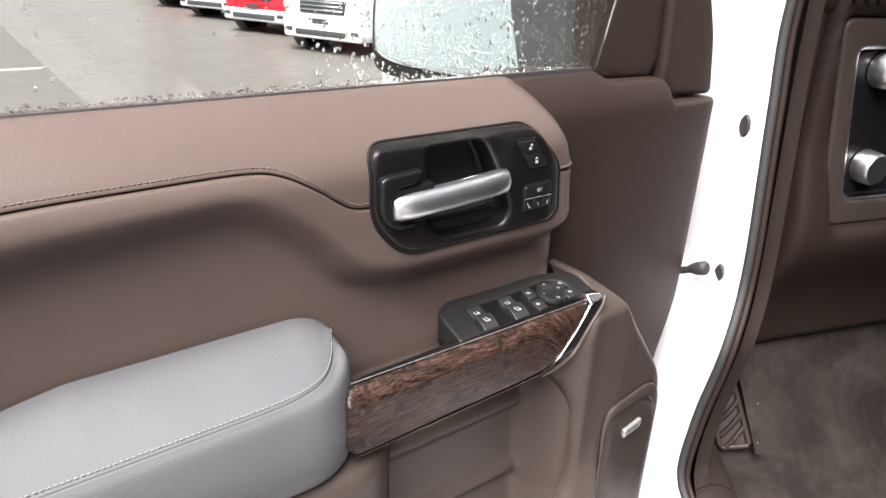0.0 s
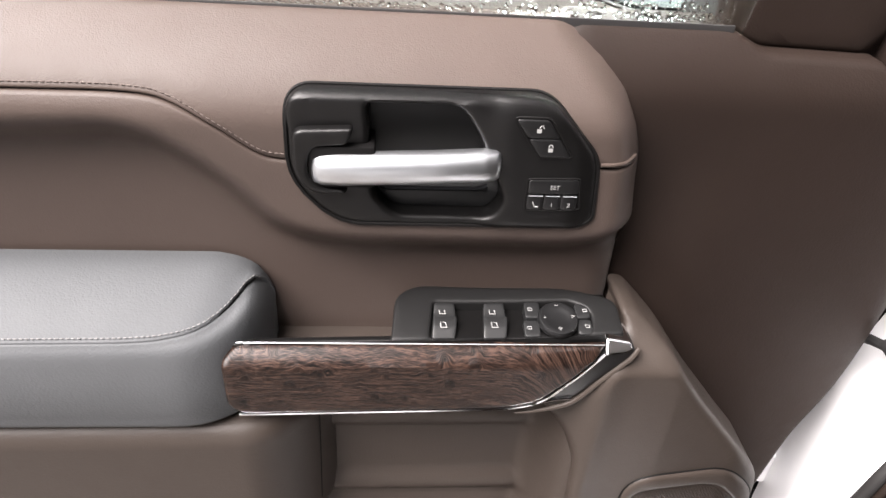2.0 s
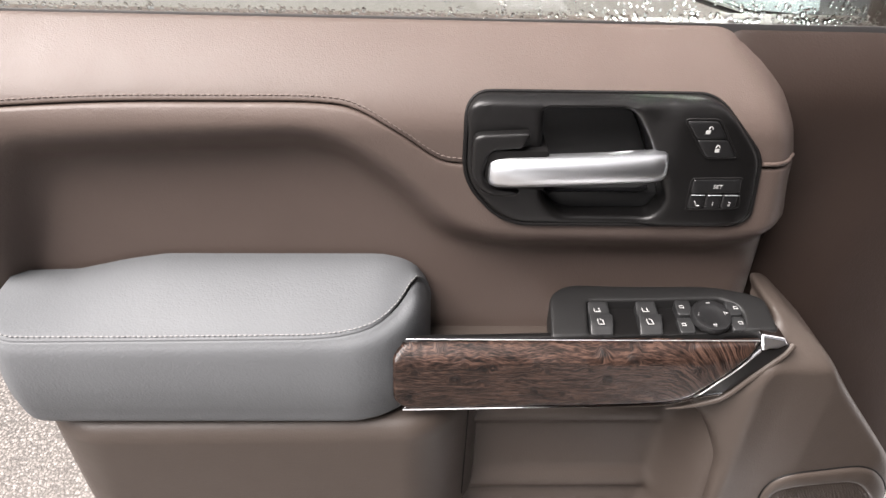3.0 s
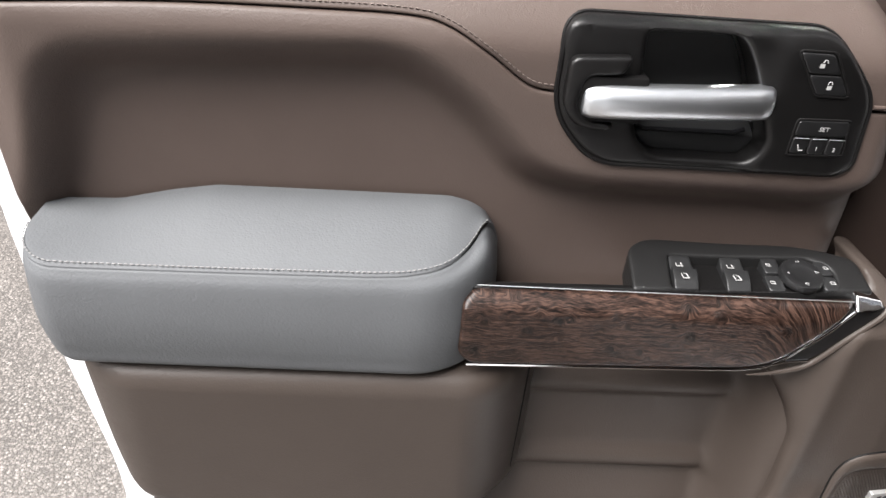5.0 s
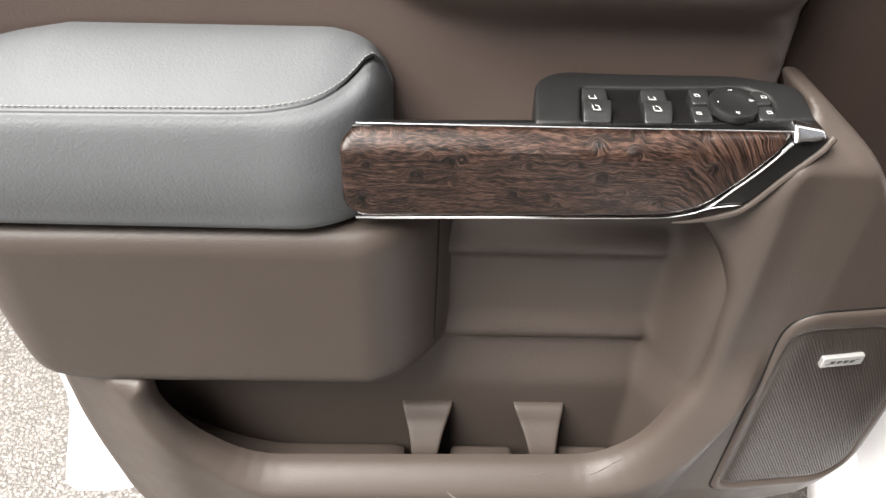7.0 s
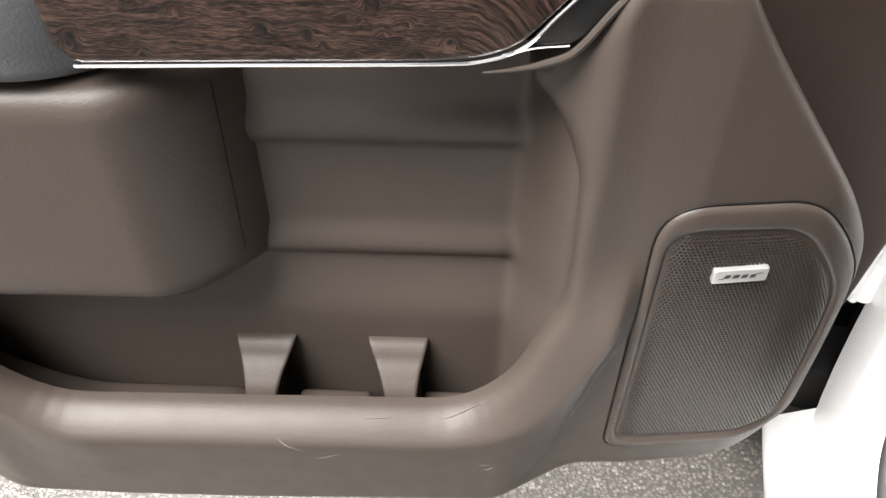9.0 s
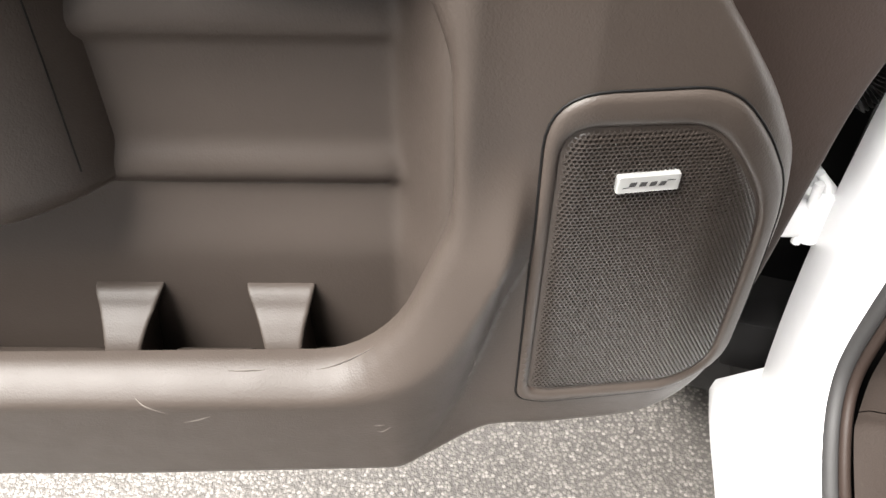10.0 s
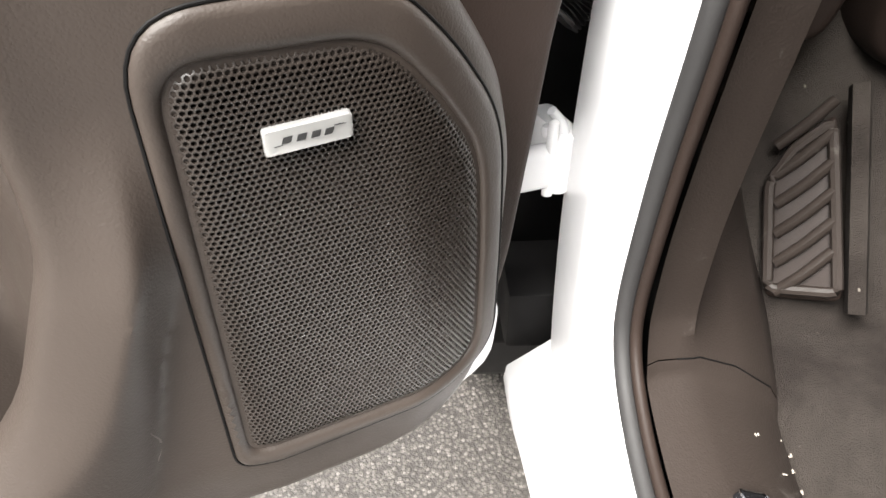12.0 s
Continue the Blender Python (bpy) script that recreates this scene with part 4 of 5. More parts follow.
pane = on_door(part("window_glass", glass_bm, GLASS, door, "wet side window glass", False))
pane.visible_shadow = False
seal = box_bm((-0.16, 0.5068, 1.400), (0.592, 0.5098, 1.4208), 0.001)
on_door(part("window_seal", seal, RUBBER, door, "black sill weatherstrip"))


def raindrops():
    """Small flattened drops scattered over the outer face of the pane, thicker towards the mirror."""
    rnd = random.Random(4)
    bm = bmesh.new()
    tilt = Matrix.Translation((0, 0.513, 1.405)) @ Matrix.Rotation(radians(12), 4, "X")
    for k in range(2600):
        near = rnd.random()
        x = rnd.uniform(-0.15, 0.58) if near < 0.35 else 0.588 - 0.34 * rnd.random() ** 1.3
        z = 0.018 + 0.30 * rnd.random() ** 1.6 if near > 0.25 else 0.014 + 0.006 * rnd.random()
        r = 0.0007 + 0.0015 * rnd.random() ** 2
        m = tilt @ Matrix.Translation((x, 0.0022, z)) @ Matrix.Diagonal((r, r * 0.45, r * rnd.uniform(1.0, 1.5), 1))
        bmesh.ops.create_icosphere(bm, subdivisions=1, radius=1, matrix=m)
    return bm


drops = on_door(tagged(part("raindrops", raindrops(), WATER, door, "clear raindrops on the glass"), kind="stuff"))
drops.visible_shadow = False

mir = rounded([(-0.140, -0.118, 0.05), (-0.115, -0.130, 0.05), (0.01, -0.150, 0.05), (0.068, -0.140, 0.03), (0.079, -0.08, 0.05), (0.082, 0.138, 0.04), (-0.12, 0.138, 0.05), (-0.142, -0.07, 0.05)], 0.05, 8)
MIR = Matrix.Translation((0.592, 0.705, 1.522)) @ Matrix.Rotation(radians(-32), 4, "Z") @ Matrix.Rotation(radians(-16), 4, "X") @ FRONT
house = on_door(relief("mirror_housing", mir, lambda u, v: 0.0 * u, RUBBER, door, "black side mirror housing", 0.02, 0.008, 0.12, to=MIR))
mg = (mir - mir.mean(0)) * np.array([0.975, 0.98]) + mir.mean(0)
part("mirror_pane", relief_mesh(mg, lambda u, v: 0.0006 + 0.0 * u, 0.02, 0.003, 0.004, to=MIR), MIRROR, house, "wet mirror glass")
on_door(part("mirror_arm", box_bm((0.612, 0.545, 1.335), (0.70, 0.70, 1.60), 0.03, 4), RUBBER, door, "black mirror arm"))

# ---------------------------------------------------------------- truck body beside the door
BW, BN, BO = Vector((-0.30, -0.954, 0)).normalized(), Vector((0.954, -0.30, 0)).normalized(), Vector((0.89, 0.50, 0))
BODY = Matrix(((BW.x, BN.x, 0, BO.x), (BW.y, BN.y, 0, BO.y), (0, 0, 1, 0), (0, 0, 0, 1)))  # rearwards, inwards, up

truck = thing("pickup_truck", "white pickup body with open driver door aperture", "pickup truck", at=(1.6, 0.2, GROUND))
truck_inv = Matrix.Translation((-1.6, -0.2, -GROUND))


def on_truck(ob):
    ob.matrix_parent_inverse = truck_inv
    return ob


APERTURE = [(2.2, 0.745), (1.0, 0.738), (0.45, 0.734), (0.25, 0.733), (0.185, 0.736), (0.142, 0.747), (0.110, 0.764), (0.091, 0.788), (0.086, 0.82), (0.090, 0.87), (0.098, 0.93), (0.112, 1.0), (0.121, 1.06), (0.126, 1.12), (0.124, 1.19),
            (0.115, 1.28), (0.105, 1.38), (0.096, 1.5), (0.12, 1.62), (0.22, 1.78), (0.45, 1.91)]


def deep(v):
    """The aperture leans inwards above knee height."""
    w = 0.05 * float(sstep(1.02, 1.15, v.z))
    return BODY @ Vector((v.x - 0.72 * w, v.y + 0.69 * w, v.z - 0.3 * w))


def band(path, offs, n_in):
    """A pressed flange that follows the door aperture: each offset is (towards the outside, inwards, up or forwards)."""
    pts = smooth_path(path, 5)
    tang = np.gradient(pts, axis=0)
    tang /= np.linalg.norm(tang, axis=1)[:, None]
    nor = np.c_[-tang[:, 1], tang[:, 0]]
    secs = []
    for (s, z), (ns, nz) in zip(pts, nor):
        k = 0.22 + 0.78 * float(sstep(0.10, 0.19, s) * sstep(0.95, 0.80, z))
        secs.append([deep(Vector((s + ns * o * (0.35 + 0.65 * k), n_in + i * k, z + nz * o))) for o, i in offs])
    bm = bmesh.new()
    rows = [[bm.verts.new(p) for p in q] for q in secs]
    for r, t in zip(rows, rows[1:]):
        for j in range(len(r) - 1):
            bm.faces.new((r[j], r[j + 1], t[j + 1], t[j]))
    bmesh.ops.recalc_face_normals(bm, faces=bm.faces[:])
    return bm


jamb = band(APERTURE, [(0.004, 0.004), (0.004, 0.0), (0.006, -0.006), (0.010, -0.012), (0.055, -0.022), (0.078, -0.030), (0.09, -0.042), (0.10, -0.055), (0.13, -0.058), (0.27, -0.06)], -0.047)
on_truck(part("door_jamb", jamb, PAINT, truck, "white painted door jamb and rocker"))
def along(path, o, n_at, up=0.0):
    pts = smooth_path(path, 5)
    tang = np.gradient(pts, axis=0)
    tang /= np.linalg.norm(tang, axis=1)[:, None]
    return [deep(Vector((s - t[1] * o, n_at, z + t[0] * o + up))) for (s, z), t in zip(pts, tang)]


on_truck(part("weatherstrip", tube_bm(along(APERTURE, -0.003, -0.043), 0.0062, 10, side=BN), RUBBER, truck, "black rubber door weatherstrip"))
on_truck(part("weatherstrip_lip", tube_bm(along(APERTURE, -0.0105, -0.036), 0.0042, 10, side=BN), DARKB, truck, "brown trim lip inside the weatherstrip"))

# inner trim: kick panel rising into the sill scuff plate
KICK = [(0.1152, 0.7785), (0.1075, 0.795), (0.103, 0.815), (0.104, 0.87), (0.112, 0.93), (0.125, 1.0), (0.135, 1.06), (0.140, 1.14), (0.13, 1.28), (0.118, 1.42), (0.112, 1.55)]

def inner_band(path, sect, name, mat, label):
    """Trim that turns inwards from the aperture: section points are (forwards, inwards, up)."""
    pts = smooth_path(path, 5)
    secs = [[deep(Vector((s - f, n, z + u))) for f, n, u in sect(s, z)] for s, z in pts]
    bm = bmesh.new()
    rows = [[bm.verts.new(p) for p in q] for q in secs]
    for r, t in zip(rows, rows[1:]):
        for j in range(len(r) - 1):
            bm.faces.new((r[j], r[j + 1], t[j + 1], t[j]))
    bmesh.ops.recalc_face_normals(bm, faces=bm.faces[:])
    return on_truck(part(name, bm, mat, truck, label))


FLOOR = 0.655


def kick_section(s, z):
    low = float(sstep(0.86, 0.765, z))
    return [(0.0, -0.030, 0.0), (0.004, -0.022, 0.0), (0.006, -0.008, -0.001), (0.008, 0.004, -0.003 * low), (0.034 * (1 - low) + 0.009, 0.010, -0.005 * low), (0.085 * (1 - low) + 0.010, 0.040, -0.020 * low), (0.12 * (1 - low) + 0.011, 0.066 + 0.008 * low, -0.048 * low),
            (0.16 * (1 - low) + 0.012, 0.082 + 0.016 * low, -0.085 * low), (0.30 * (1 - low) + 0.013, 0.095 + 0.010 * low, -0.14 * low)]


inner_band(KICK, kick_section, "kick_panel", SILL, "scuffed brown kick panel")
inner_band([(2.1, 0.755), (1.0, 0.750), (0.45, 0.746), (0.25, 0.745), (0.185, 0.748), (0.128, 0.764), (0.1157, 0.7778)], kick_section, "sill_plate", SILL, "scuffed brown door sill plate")
joint = [BODY @ Vector((0.1154 - f, n, 0.7781 + u)) for f, n, u in kick_section(0.1154, 0.7781)[2:7]]
on_truck(part("trim_joint", tube_bm(joint, 0.0007, 6), CUP, truck))

# wet emblem and dried mud on the sill
emblem = BODY @ Matrix.Translation((0.196, 0.022, 0.7375)) @ Matrix.Rotation(radians(-28), 4, "X") @ Matrix.Rotation(radians(25), 4, "Z")
plate = rounded([(-0.012, -0.011), (0.012, -0.011), (0.010, 0.008), (-0.004, 0.013)], 0.004)
tab = on_truck(part("sill_tab", relief_mesh(plate, lambda u, v: 0.004 + 0.0 * u, 0.004, 0.002, 0.012, to=emblem), GLOSS, truck, "small glossy black tab on the sill"))
part("tab_rim", tube_bm([(x, y, 0.0035) for x, y in dense(plate, 0.004)], 0.0008, 6, closed=True, m=emblem), CHROME, tab)
MUD = plain("dried_pale_mud", (0.24, 0.215, 0.185), 0.9)
rnd = random.Random(11)
bm = bmesh.new()
for s0, n0, z0, r0 in ((0.1172, 0.0197, 0.7540, 0.0012), (0.1404, 0.0474, 0.7315, 0.0022), (0.1298, 0.0762, 0.7098, 0.0034), (0.137, 0.0800, 0.7030, 0.0024), (0.1582, 0.0642, 0.7126, 0.0018), (0.150, 0.0785, 0.7020, 0.0022), (0.166, 0.078, 0.7010, 0.0026)):
    for k in range(2):
        m = BODY @ Matrix.Translation((s0 + rnd.uniform(-1, 1) * r0, n0 + rnd.uniform(-0.6, 0.6) * r0, z0)) @ Matrix.Rotation(rnd.uniform(0, 3), 4, "Z") @ Matrix.Diagonal((r0 * rnd.uniform(0.4, 0.9), r0 * rnd.uniform(0.2, 0.45), r0 * 0.3, 1))
        bmesh.ops.create_icosphere(bm, subdivisions=1, radius=1, matrix=m)
tagged(part("mud_flecks", bm, MUD, None, "", False), "pale dried mud flecks on the scuffed sill", "mud", kind="stuff")

# floor, toe board and footrest
prof = [(2.3, 0.0), (0.45, 0.0), (0.25, 0.008), (0.14, 0.040), (0.07, 0.076), (0.03, 0.098), (-0.03, 0.178), (-0.10, 0.265), (-0.22, 0.40), (-0.35, 0.52)]
cols = [0.05, 0.09, 0.16, 0.3, 0.45, 0.62, 0.75]
secs = []
for s, h in smooth_path(prof, 4):
    top = [Vector((s, n, FLOOR + h + 0.010 * math.sin(9 * s + 7 * n) * (n > 0.1))) for n in cols]
    secs.append([BODY @ p for p in top] + [BODY @ (p - Vector((0.006, 0, 0.014))) for p in top[::-1]])
floor_bm = loft_bm(secs)
tagged(part("carpet", floor_bm, CARPET, None), "dusty dark brown cabin carpet with specks of dirt", "carpet", kind="structure")

rest_u = Vector((0.0225, 0.0470, 0.0145)).normalized()
rest_v = Vector((-0.0572, 0.005, 0.081)).normalized()
rest_n = rest_u.cross(rest_v).normalized()
rest_v = rest_n.cross(rest_u)
rest_m = BODY @ Matrix(((rest_u.x, rest_v.x, rest_n.x, 0.0311), (rest_u.y, rest_v.y, rest_n.y, 0.0885), (rest_u.z, rest_v.z, rest_n.z, 0.7611), (0, 0, 0, 1)))
footrest = thing("footrest", "worn ribbed rubber footrest on the carpeted toe board", "footrest")
pl = rounded([(0.0, 0.0), (0.053, -0.002), (0.047, 0.140), (0.018, 0.118), (0.0, 0.09)], 0.007)
part("rest_plate", relief_mesh(pl, lambda u, v: 0.001 + 0.0 * u, 0.01, 0.004, 0.012, to=rest_m), DARKB, footrest)
part("rest_frame", tube_bm([(x, y, 0.0055) for x, y in dense(pl * 0.9 + pl.mean(0) * 0.1, 0.012)], 0.0042, 8, closed=True, m=rest_m), SILL, footrest, "raised edge worn pale")
for i in range(6):
    v0 = 0.004 + i * 0.0225
    part("rib", tube_bm(smooth_path([(0.007, v0, 0.004), (0.026, v0 + 0.014, 0.0055), (0.046, v0 + 0.032, 0.004)], 4), 0.0056, 10, 0.8, m=rest_m), SILL, footrest)
edge = loft_bm([[rest_m @ Vector((0.0545 + dx * 0.75, v, dz)) for dx, dz in ((0.0, -0.012), (0.003, 0.004), (0.018, 0.005), (0.021, -0.012))] for v in (-0.01, 0.03, 0.08, 0.16)])
on_truck(part("console_edge", edge, CARPET, truck, "moulded carpet edge beside the footrest"))

# ---- dashboard end
dash = thing("dashboard", "dark brown dashboard with headlight switch panel", "dashboard", at=BODY @ Vector((-0.2, 0.5, 0.9)))
dash_inv = Matrix.Translation(-(BODY @ Vector((-0.2, 0.5, 0.9))))
DASH = BODY @ Matrix(((0, 0, 1, 0), (1, 0, 0, 0), (0, 1, 0, 0), (0, 0, 0, 1)))  # inwards, up, rearwards


def on_dash(ob):
    ob.matrix_parent_inverse = dash_inv
    return ob


face = rounded([(0.145, 1.52), (0.9, 1.52), (0.9, 0.90), (0.16, 0.905, 0.04), (0.15, 1.15, 0.05)], 0.03)
switch_hole = rounded([(0.166, 1.47), (0.44, 1.47), (0.44, 1.15), (0.223, 1.15, 0.03)], 0.02)
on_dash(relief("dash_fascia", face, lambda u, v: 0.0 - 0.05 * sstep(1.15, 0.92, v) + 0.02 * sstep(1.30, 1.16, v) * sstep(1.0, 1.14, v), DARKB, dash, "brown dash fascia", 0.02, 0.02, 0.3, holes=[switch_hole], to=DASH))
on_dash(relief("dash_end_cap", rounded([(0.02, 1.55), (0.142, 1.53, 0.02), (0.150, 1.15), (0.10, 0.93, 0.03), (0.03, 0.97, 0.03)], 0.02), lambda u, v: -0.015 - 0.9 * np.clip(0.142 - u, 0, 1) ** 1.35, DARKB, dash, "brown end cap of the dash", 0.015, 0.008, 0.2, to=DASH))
frame_in = rounded([(0.205, 1.43), (0.40, 1.43), (0.40, 1.19), (0.255, 1.19, 0.03)], 0.02)
on_dash(relief("switch_bezel", switch_hole, lambda u, v: -0.006 + 0.0 * u, HARD, dash, "stepped brown switch bezel", 0.015, 0.006, 0.03, holes=[frame_in], to=DASH))
on_dash(relief("light_switch_panel", frame_in, lambda u, v: -0.022 + 0.0 * u, GLOSS, dash, "black headlight switch panel", 0.02, 0.002, 0.02, to=DASH))
on_dash(part("switch_trim", tube_bm([(x, y, -0.013) for x, y in dense(frame_in, 0.012)], 0.004, 8, closed=True, m=DASH), SILVER, dash, "silver switch surround"))
for v0 in (1.395, 1.245):
    on_dash(part("switch_knob", lathe_bm([(0.0, 0.03), (0.022, 0.029), (0.026, 0.024), (0.027, 0.0)], 28, DASH @ Matrix.Translation((0.275 + (1.395 - v0) * 0.12, v0, -0.02))), SILVER, dash, "knurled silver knob"))
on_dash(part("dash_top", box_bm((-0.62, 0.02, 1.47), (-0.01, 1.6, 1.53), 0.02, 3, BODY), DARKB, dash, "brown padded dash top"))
for i in range(5):
    on_dash(part("vent_slat", box_bm((0.16 + 0.022 * i, 1.49, -0.03), (0.167 + 0.022 * i, 1.512, 0.004), 0.001, 1, DASH), CUP, dash))

# ---- hinge, door check and wiring boot
hinge = tagged(new("hinge"), "white painted lower hinge")
hinge.parent = truck
on_truck(hinge)
hinv = Matrix.Identity(4)
for nm, bm in (("hinge_leaf", box_bm((0.790, 0.555, 0.820), (0.836, 0.575, 0.858), 0.009, 3)), ("hinge_knuckle", lathe_bm([(0, -0.024), (0.010, -0.024), (0.010, 0.024), (0, 0.024)], 18, Matrix.Translation((0.838, 0.562, 0.842)))),
               ("hinge_arm", box_bm((0.835, 0.565, 0.826), (0.858, 0.62, 0.866), 0.006, 2)), ("hinge_pin", lathe_bm([(0, -0.03), (0.0045, -0.03), (0.0045, 0.034), (0, 0.037)], 14, Matrix.Translation((0.829, 0.560, 0.845))))):
    part(nm, bm, PAINT, hinge).matrix_parent_inverse = hinv
hook = smooth_path([(0.847, 0.566, 0.842), (0.843, 0.566, 0.860), (0.8385, 0.566, 0.874), (0.829, 0.566, 0.886)], 5)
part("hinge_hook", tube_bm(hook, [0.0055 - 0.0016 * i / 15 for i in range(16)], 10), PAINT, hinge).matrix_parent_inverse = hinv
part("hinge_bolt", lathe_bm([(0, -0.005), (0.0042, -0.004), (0.0052, 0.0), (0.0042, 0.004), (0, 0.005)], 14, Matrix.Translation((0.827, 0.566, 0.8695))), PAINT, hinge).matrix_parent_inverse = hinv
strap = thing("door_check", "black steel door check strap", "door check", at=(0.86, 0.5, 1.127))
bm = tube_bm([(0.826, 0.530, 1.100), (0.834, 0.507, 1.112), (0.832, 0.482, 1.1245), (0.8300, 0.468, 1.1315)], 0.0055, 8)
part("strap", bm, RUBBER, strap).matrix_parent_inverse = Matrix.Translation((-0.86, -0.5, -1.127))
part("stop", tube_bm([(0.8335, 0.486, 1.1235), (0.8315, 0.474, 1.129), (0.829, 0.462, 1.135), (0.8285, 0.458, 1.136)], [0.0065, 0.010, 0.0105, 0.007], 10), RUBBER, strap).matrix_parent_inverse = Matrix.Translation((-0.86, -0.5, -1.127))
boot = thing("wiring_boot", "black corrugated rubber wiring boot", "wiring boot", at=(0.84, 0.56, 1.0))
path = smooth_path([(0.836, 0.552, 1.065), (0.843, 0.562, 1.02), (0.8465, 0.566, 0.988), (0.842, 0.567, 0.967), (0.829, 0.566, 0.954)], 27)
rad = [0.0120 + 0.0026 * math.cos(i * 2 * math.pi / 5) for i in range(len(path))]
part("bellows", tube_bm(path, rad, 14), BOOT, boot).matrix_parent_inverse = Matrix.Translation((-0.84, -0.56, -1.0))
for s0, z0, r0 in ((0.078, 1.350, 0.011), (0.090, 1.138, 0.011)):
    plug = thing("grommet", "round black rubber grommet in the door jamb", "grommet", "jamb grommets", at=deep(Vector((s0, -0.048, z0))))
    q = Vector((0.75, -0.66, 0)).normalized()
    pm = Matrix.Translation(deep(Vector((s0, -0.0525, z0)))) @ (BW * 0.05 - BN).to_track_quat("Z", "Y").to_matrix().to_4x4() @ Matrix.Diagonal((0.8, 1.35, 1, 1))
    part("cap", lathe_bm([(r0, -0.004), (r0, 0.001), (r0 * 0.85, 0.003), (r0 * 0.5, 0.0026), (0, 0.0024)], 24, pm), RUBBER, plug).matrix_parent_inverse = Matrix.Translation(-deep(Vector((s0, -0.048, z0))))

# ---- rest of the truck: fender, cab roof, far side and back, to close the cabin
# solid black block added in the open gap to stand for its shade
on_truck(part("gap_shade_block", box_bm((-0.42, -0.16, 0.55), (-0.13, -0.03, 1.40), 0.01, 2, BODY), CUP, truck, "black block standing in for the shade behind the front fender"))
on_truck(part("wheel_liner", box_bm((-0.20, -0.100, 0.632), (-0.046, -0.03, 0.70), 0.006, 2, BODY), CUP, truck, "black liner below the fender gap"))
on_truck(part("front_fender", box_bm((-1.20, -0.20, 0.62), (-0.17, -0.12, 1.30), 0.04, 4, BODY), PAINT, truck, "white front fender"))
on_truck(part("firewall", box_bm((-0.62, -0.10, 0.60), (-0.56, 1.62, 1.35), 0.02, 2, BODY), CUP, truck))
on_truck(part("cab_roof", box_bm((0.25, -0.02, 1.93), (2.2, 1.62, 1.99), 0.02, 2, BODY), PAINT, truck, "white cab roof"))
on_truck(part("cab_far_side", box_bm((-0.55, 1.56, 0.6), (2.2, 1.62, 1.93), 0.02, 2, BODY), BROWN, truck))
on_truck(part("cab_back", box_bm((2.14, 0.0, 0.6), (2.2, 1.56, 1.93), 0.02, 2, BODY), BROWN, truck))
on_truck(part("rear_door", box_bm((1.12, -0.13, 0.66), (2.14, -0.05, 1.42), 0.03, 3, BODY), PAINT, truck, "white rear door skin"))
on_truck(part("rocker", loft_bm([[BODY @ Vector((q, n * (1 - 0.10 * float(sstep(0, 0.12, q))), z)) for n, z in ((-0.042, 0.40), (-0.062, 0.48), (-0.090, 0.57), (-0.1005, 0.605), (-0.098, 0.622), (-0.053, 0.660), (-0.04, 0.70), (-0.04, 0.40))] for q in (-0.034, 0.0, 0.03, 0.06, 0.12, 0.6, 2.2)]), PAINT, truck, "white rocker panel"))
on_truck(part("cab_side_window", box_bm((1.12, -0.07, 1.42), (2.14, -0.055, 1.93), 0.004, 1, BODY), GLOSS, truck, "dark tinted rear side window"))
on_truck(part("underbody", box_bm((-0.6, -0.03, 0.40), (2.2, 1.6, 0.60), 0.02, 2, BODY), CUP, truck))
on_truck(part("hood", box_bm((-1.20, -0.10, 0.85), (-0.60, 1.62, 1.33), 0.08, 4, BODY), PAINT, truck, "white hood"))
on_truck(part("cargo_bed", box_bm((2.22, -0.16, 0.62), (3.9, 1.66, 1.40), 0.05, 3, BODY), PAINT, truck, "white pickup bed"))
for s0 in (-0.72, 3.1):
    for n0 in (0.0, 1.4):
        on_truck(part("wheel", lathe_bm([(0.2, -0.12), (0.36, -0.13), (0.40, -0.09), (0.40, 0.09), (0.36, 0.13), (0.2, 0.12), (0.19, -0.12)], 32, BODY @ Matrix.Translation((s0, n0, GROUND + 0.40)) @ Matrix.Rotation(radians(90), 4, "X")), RUBBER, truck, "black tyre"))


# ---------------------------------------------------------------- parked cars
def car_paint(name, color):
    return plain(name, color, 0.2, spec=0.6)


LAMP = plain("clear_headlamp", (0.55, 0.57, 0.58), 0.15, 0.5)
TINT = plain("dark_car_glass", (0.015, 0.018, 0.02), 0.06)
ALLOY = plain("alloy_wheel", (0.5, 0.5, 0.51), 0.3, 0.9)
UNDER = plain("unpainted_bumper", (0.03, 0.03, 0.032), 0.6)


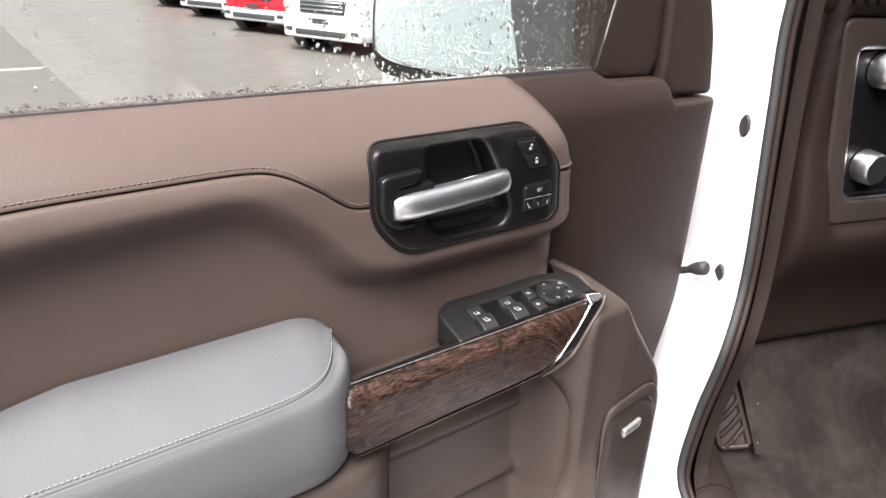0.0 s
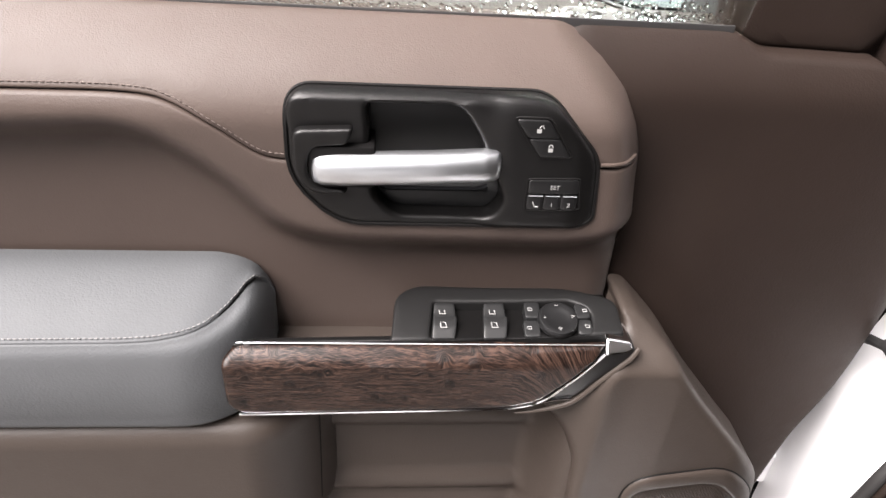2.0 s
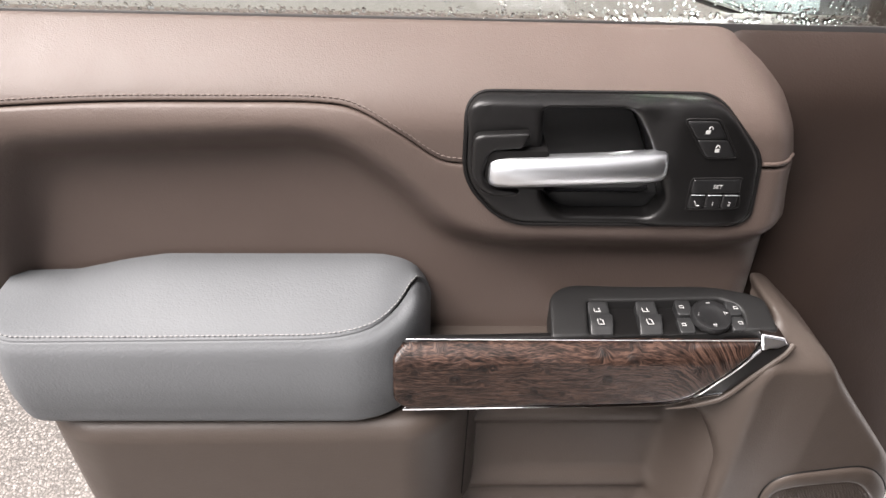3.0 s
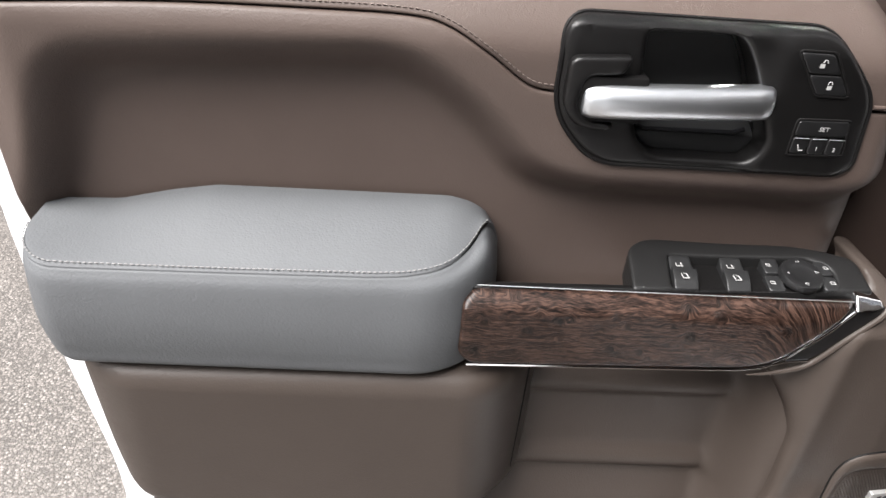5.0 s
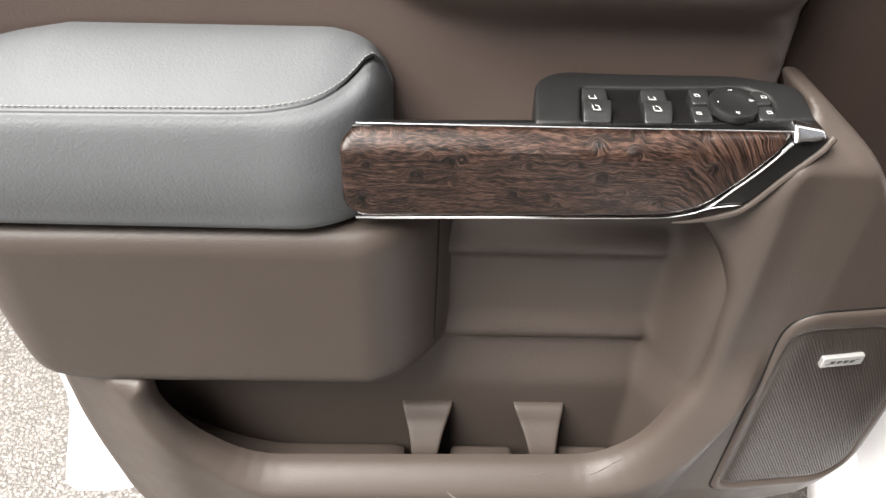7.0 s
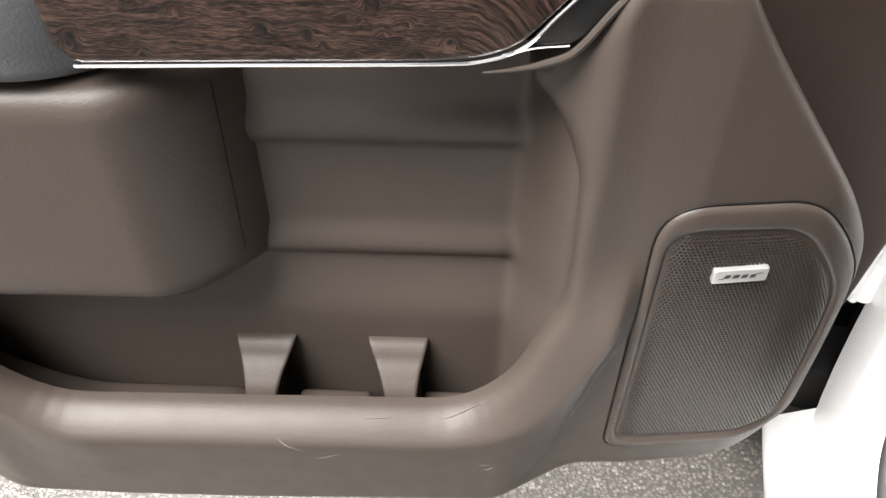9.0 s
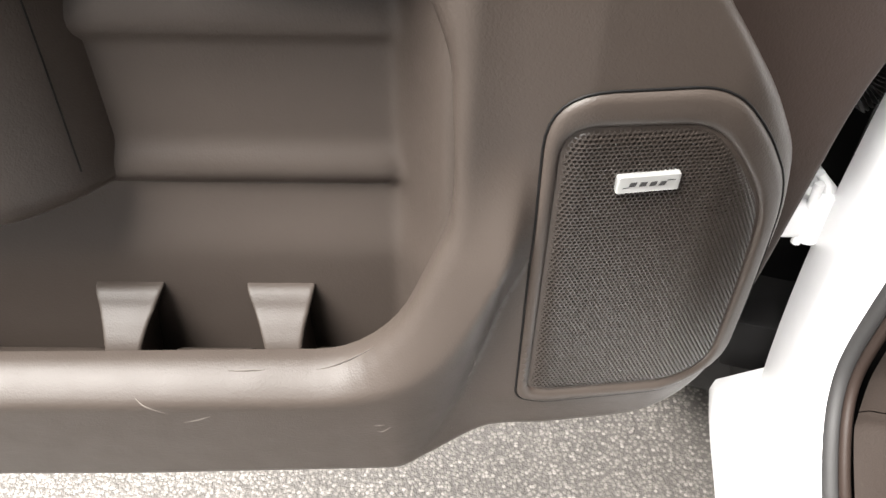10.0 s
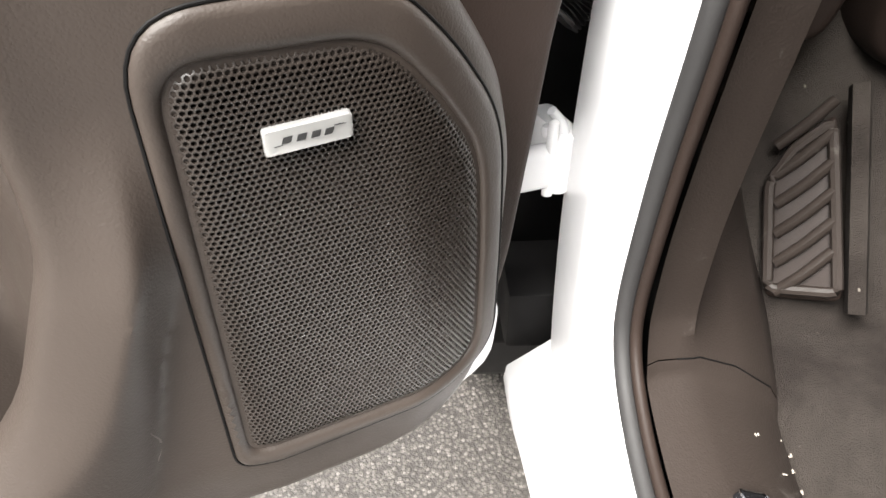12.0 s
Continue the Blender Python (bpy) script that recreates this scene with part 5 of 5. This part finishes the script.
def parked_car(name, label, paint, lower, tall, at, heading):
    """A front-on estate or pickup: lofted body, cabin glass, bumper, grille, lamps and wheels; nose at local -y."""
    c = thing(name, label, "car", "parked cars in a row")
    h = tall
    secs = []
    for y, w, zb, zt in ((-0.02, 0.62, 0.30, 0.66 * h), (0.03, 0.74, 0.24, 0.78 * h), (0.12, 0.84, 0.22, 0.86 * h), (0.28, 0.90, 0.22, 0.94 * h), (0.9, 0.93, 0.24, 1.02 * h), (1.35, 0.94, 0.26, 1.08 * h), (3.4, 0.94, 0.3, 1.10 * h), (4.4, 0.92, 0.34, 1.08 * h), (4.62, 0.84, 0.42, 0.98 * h)):
        secs.append([(-w, y, zb + 0.12), (-w * 1.0, y, (zb + zt) / 2), (-w * 0.97, y, zt - 0.10), (-w * 0.86, y, zt - 0.015), (0, y, zt + 0.02), (w * 0.86, y, zt - 0.015), (w * 0.97, y, zt - 0.10), (w, y, (zb + zt) / 2), (w, y, zb + 0.12), (w * 0.85, y, zb), (-w * 0.85, y, zb)])
    part("body", loft_bm(secs), paint, c)
    cab = [[(-w, y, z0), (-w * 0.86, y + dy, z1), (w * 0.86, y + dy, z1), (w, y, z0)] for y, w, dy, z0, z1 in ((1.3, 0.84, 0.0, 1.05 * h, 1.07 * h), (1.95, 0.80, 0.0, 1.06 * h, 1.60 * h), (2.3, 0.80, 0, 1.06 * h, 1.68 * h), (3.9, 0.80, 0, 1.06 * h, 1.66 * h), (4.5, 0.76, 0, 1.05 * h, 1.12 * h))]
    part("cabin_glass", loft_bm(cab), TINT, c, "dark tinted cabin glass")
    part("roof", box_bm((-0.68, 2.1, 1.62 * h), (0.68, 4.0, 1.70 * h), 0.03, 3), paint, c)
    part("grille", box_bm((-0.42, -0.05, 0.60), (0.42, 0.06, 0.80 * h), 0.02, 2), UNDER, c, "dark front grille")
    for k in range(3):
        part("grille_bar", box_bm((-0.40, -0.062, 0.64 + 0.06 * k), (0.40, -0.045, 0.66 + 0.06 * k), 0.004, 1), SILVER, c)
    part("front_bumper", box_bm((-0.74, -0.06, 0.22), (0.74, 0.12, 0.44), 0.05, 4), lower, c)
    part("lower_intake", box_bm((-0.5, -0.075, 0.27), (0.5, -0.04, 0.36), 0.015, 2), UNDER, c)
    part("number_plate", box_bm((-0.15, -0.09, 0.45), (0.15, -0.075, 0.53), 0.003, 1), UNDER, c)
    for sx in (-1, 1):
        part("headlamp", box_bm((min(sx * 0.46, sx * 0.80), 0.0, 0.62), (max(sx * 0.46, sx * 0.80), 0.20, 0.62 + 0.13 * h), 0.05, 3), LAMP, c, "clear headlamp")
        part("fog_lamp", box_bm((min(sx * 0.55, sx * 0.70), -0.07, 0.31), (max(sx * 0.55, sx * 0.70), -0.03, 0.38), 0.015, 2), UNDER, c)
        for y in (0.84, 3.75):
            m = Matrix.Translation((sx * 0.87, y, 0.36)) @ Matrix.Rotation(radians(90), 4, "Y")
            wheel = part("wheel", lathe_bm([(0.22, -0.11), (0.33, -0.115), (0.36, -0.08), (0.36, 0.08), (0.33, 0.115), (0.22, 0.11)], 28, m), RUBBER, c, "black tyre")
            part("rim", lathe_bm([(0.0, sx * 0.09), (0.06, sx * 0.095), (0.08, sx * 0.06), (0.20, sx * 0.08), (0.23, sx * 0.11), (0.225, 0.0)], 28, m), ALLOY, wheel, "alloy rim")
            part("wheel_arch", lathe_bm([(0.37, -0.12), (0.44, -0.12), (0.44, 0.12), (0.37, 0.12)], 28, m), UNDER, c)
    c.matrix_world = Matrix.Translation((*at, GROUND)) @ Matrix.Rotation(heading, 4, "Z") @ Matrix.Scale(0.95, 4)
    return c


WHITE2 = car_paint("white_suv_paint", (0.75, 0.76, 0.76))
RED = car_paint("red_car_paint", (0.42, 0.012, 0.02))
SILV = car_paint("silver_car_paint", (0.5, 0.51, 0.52))
DARK = car_paint("dark_car_paint", (0.03, 0.035, 0.04))
HEAD = math.atan2(-0.42, -0.91) + math.pi / 2
row = Vector((0.02, 1.0)) * 2.6
base = Vector((4.95, 9.5))
cars = [("white_suv", "white sport utility car with black wheels", WHITE2, WHITE2, 1.0), ("red_car", "red sport utility car with bright grille", RED, SILV, 0.95), ("silver_car", "silver sedan with dark lower bumper", SILV, SILV, 0.85),
        ("red_car", "small bright red hatchback", RED, RED, 0.9), ("dark_car", "dark grey estate car", DARK, DARK, 0.95), ("dark_car", "dark grey estate car", DARK, DARK, 0.9)]
for i, (nm, lb, p, q, t) in enumerate(cars):
    a = base + row * i
    parked_car(nm, lb, p, q, t, (a.x, a.y), HEAD)

# faded lane marking
LINE = plain("worn_white_marking", (0.3, 0.29, 0.28), 0.6)
mk = rounded([(-3.5, 9.35), (1.25, 9.45), (1.30, 9.60), (-3.5, 9.5)], 0.02)
bm = relief_mesh(mk, lambda u, v: GROUND + 0.005 + 0 * u, 0.6, 0, 0.004, to=FLAT)
tagged(part("road_marking", bm, LINE, None), "worn white painted line on the asphalt", "road marking", kind="structure")
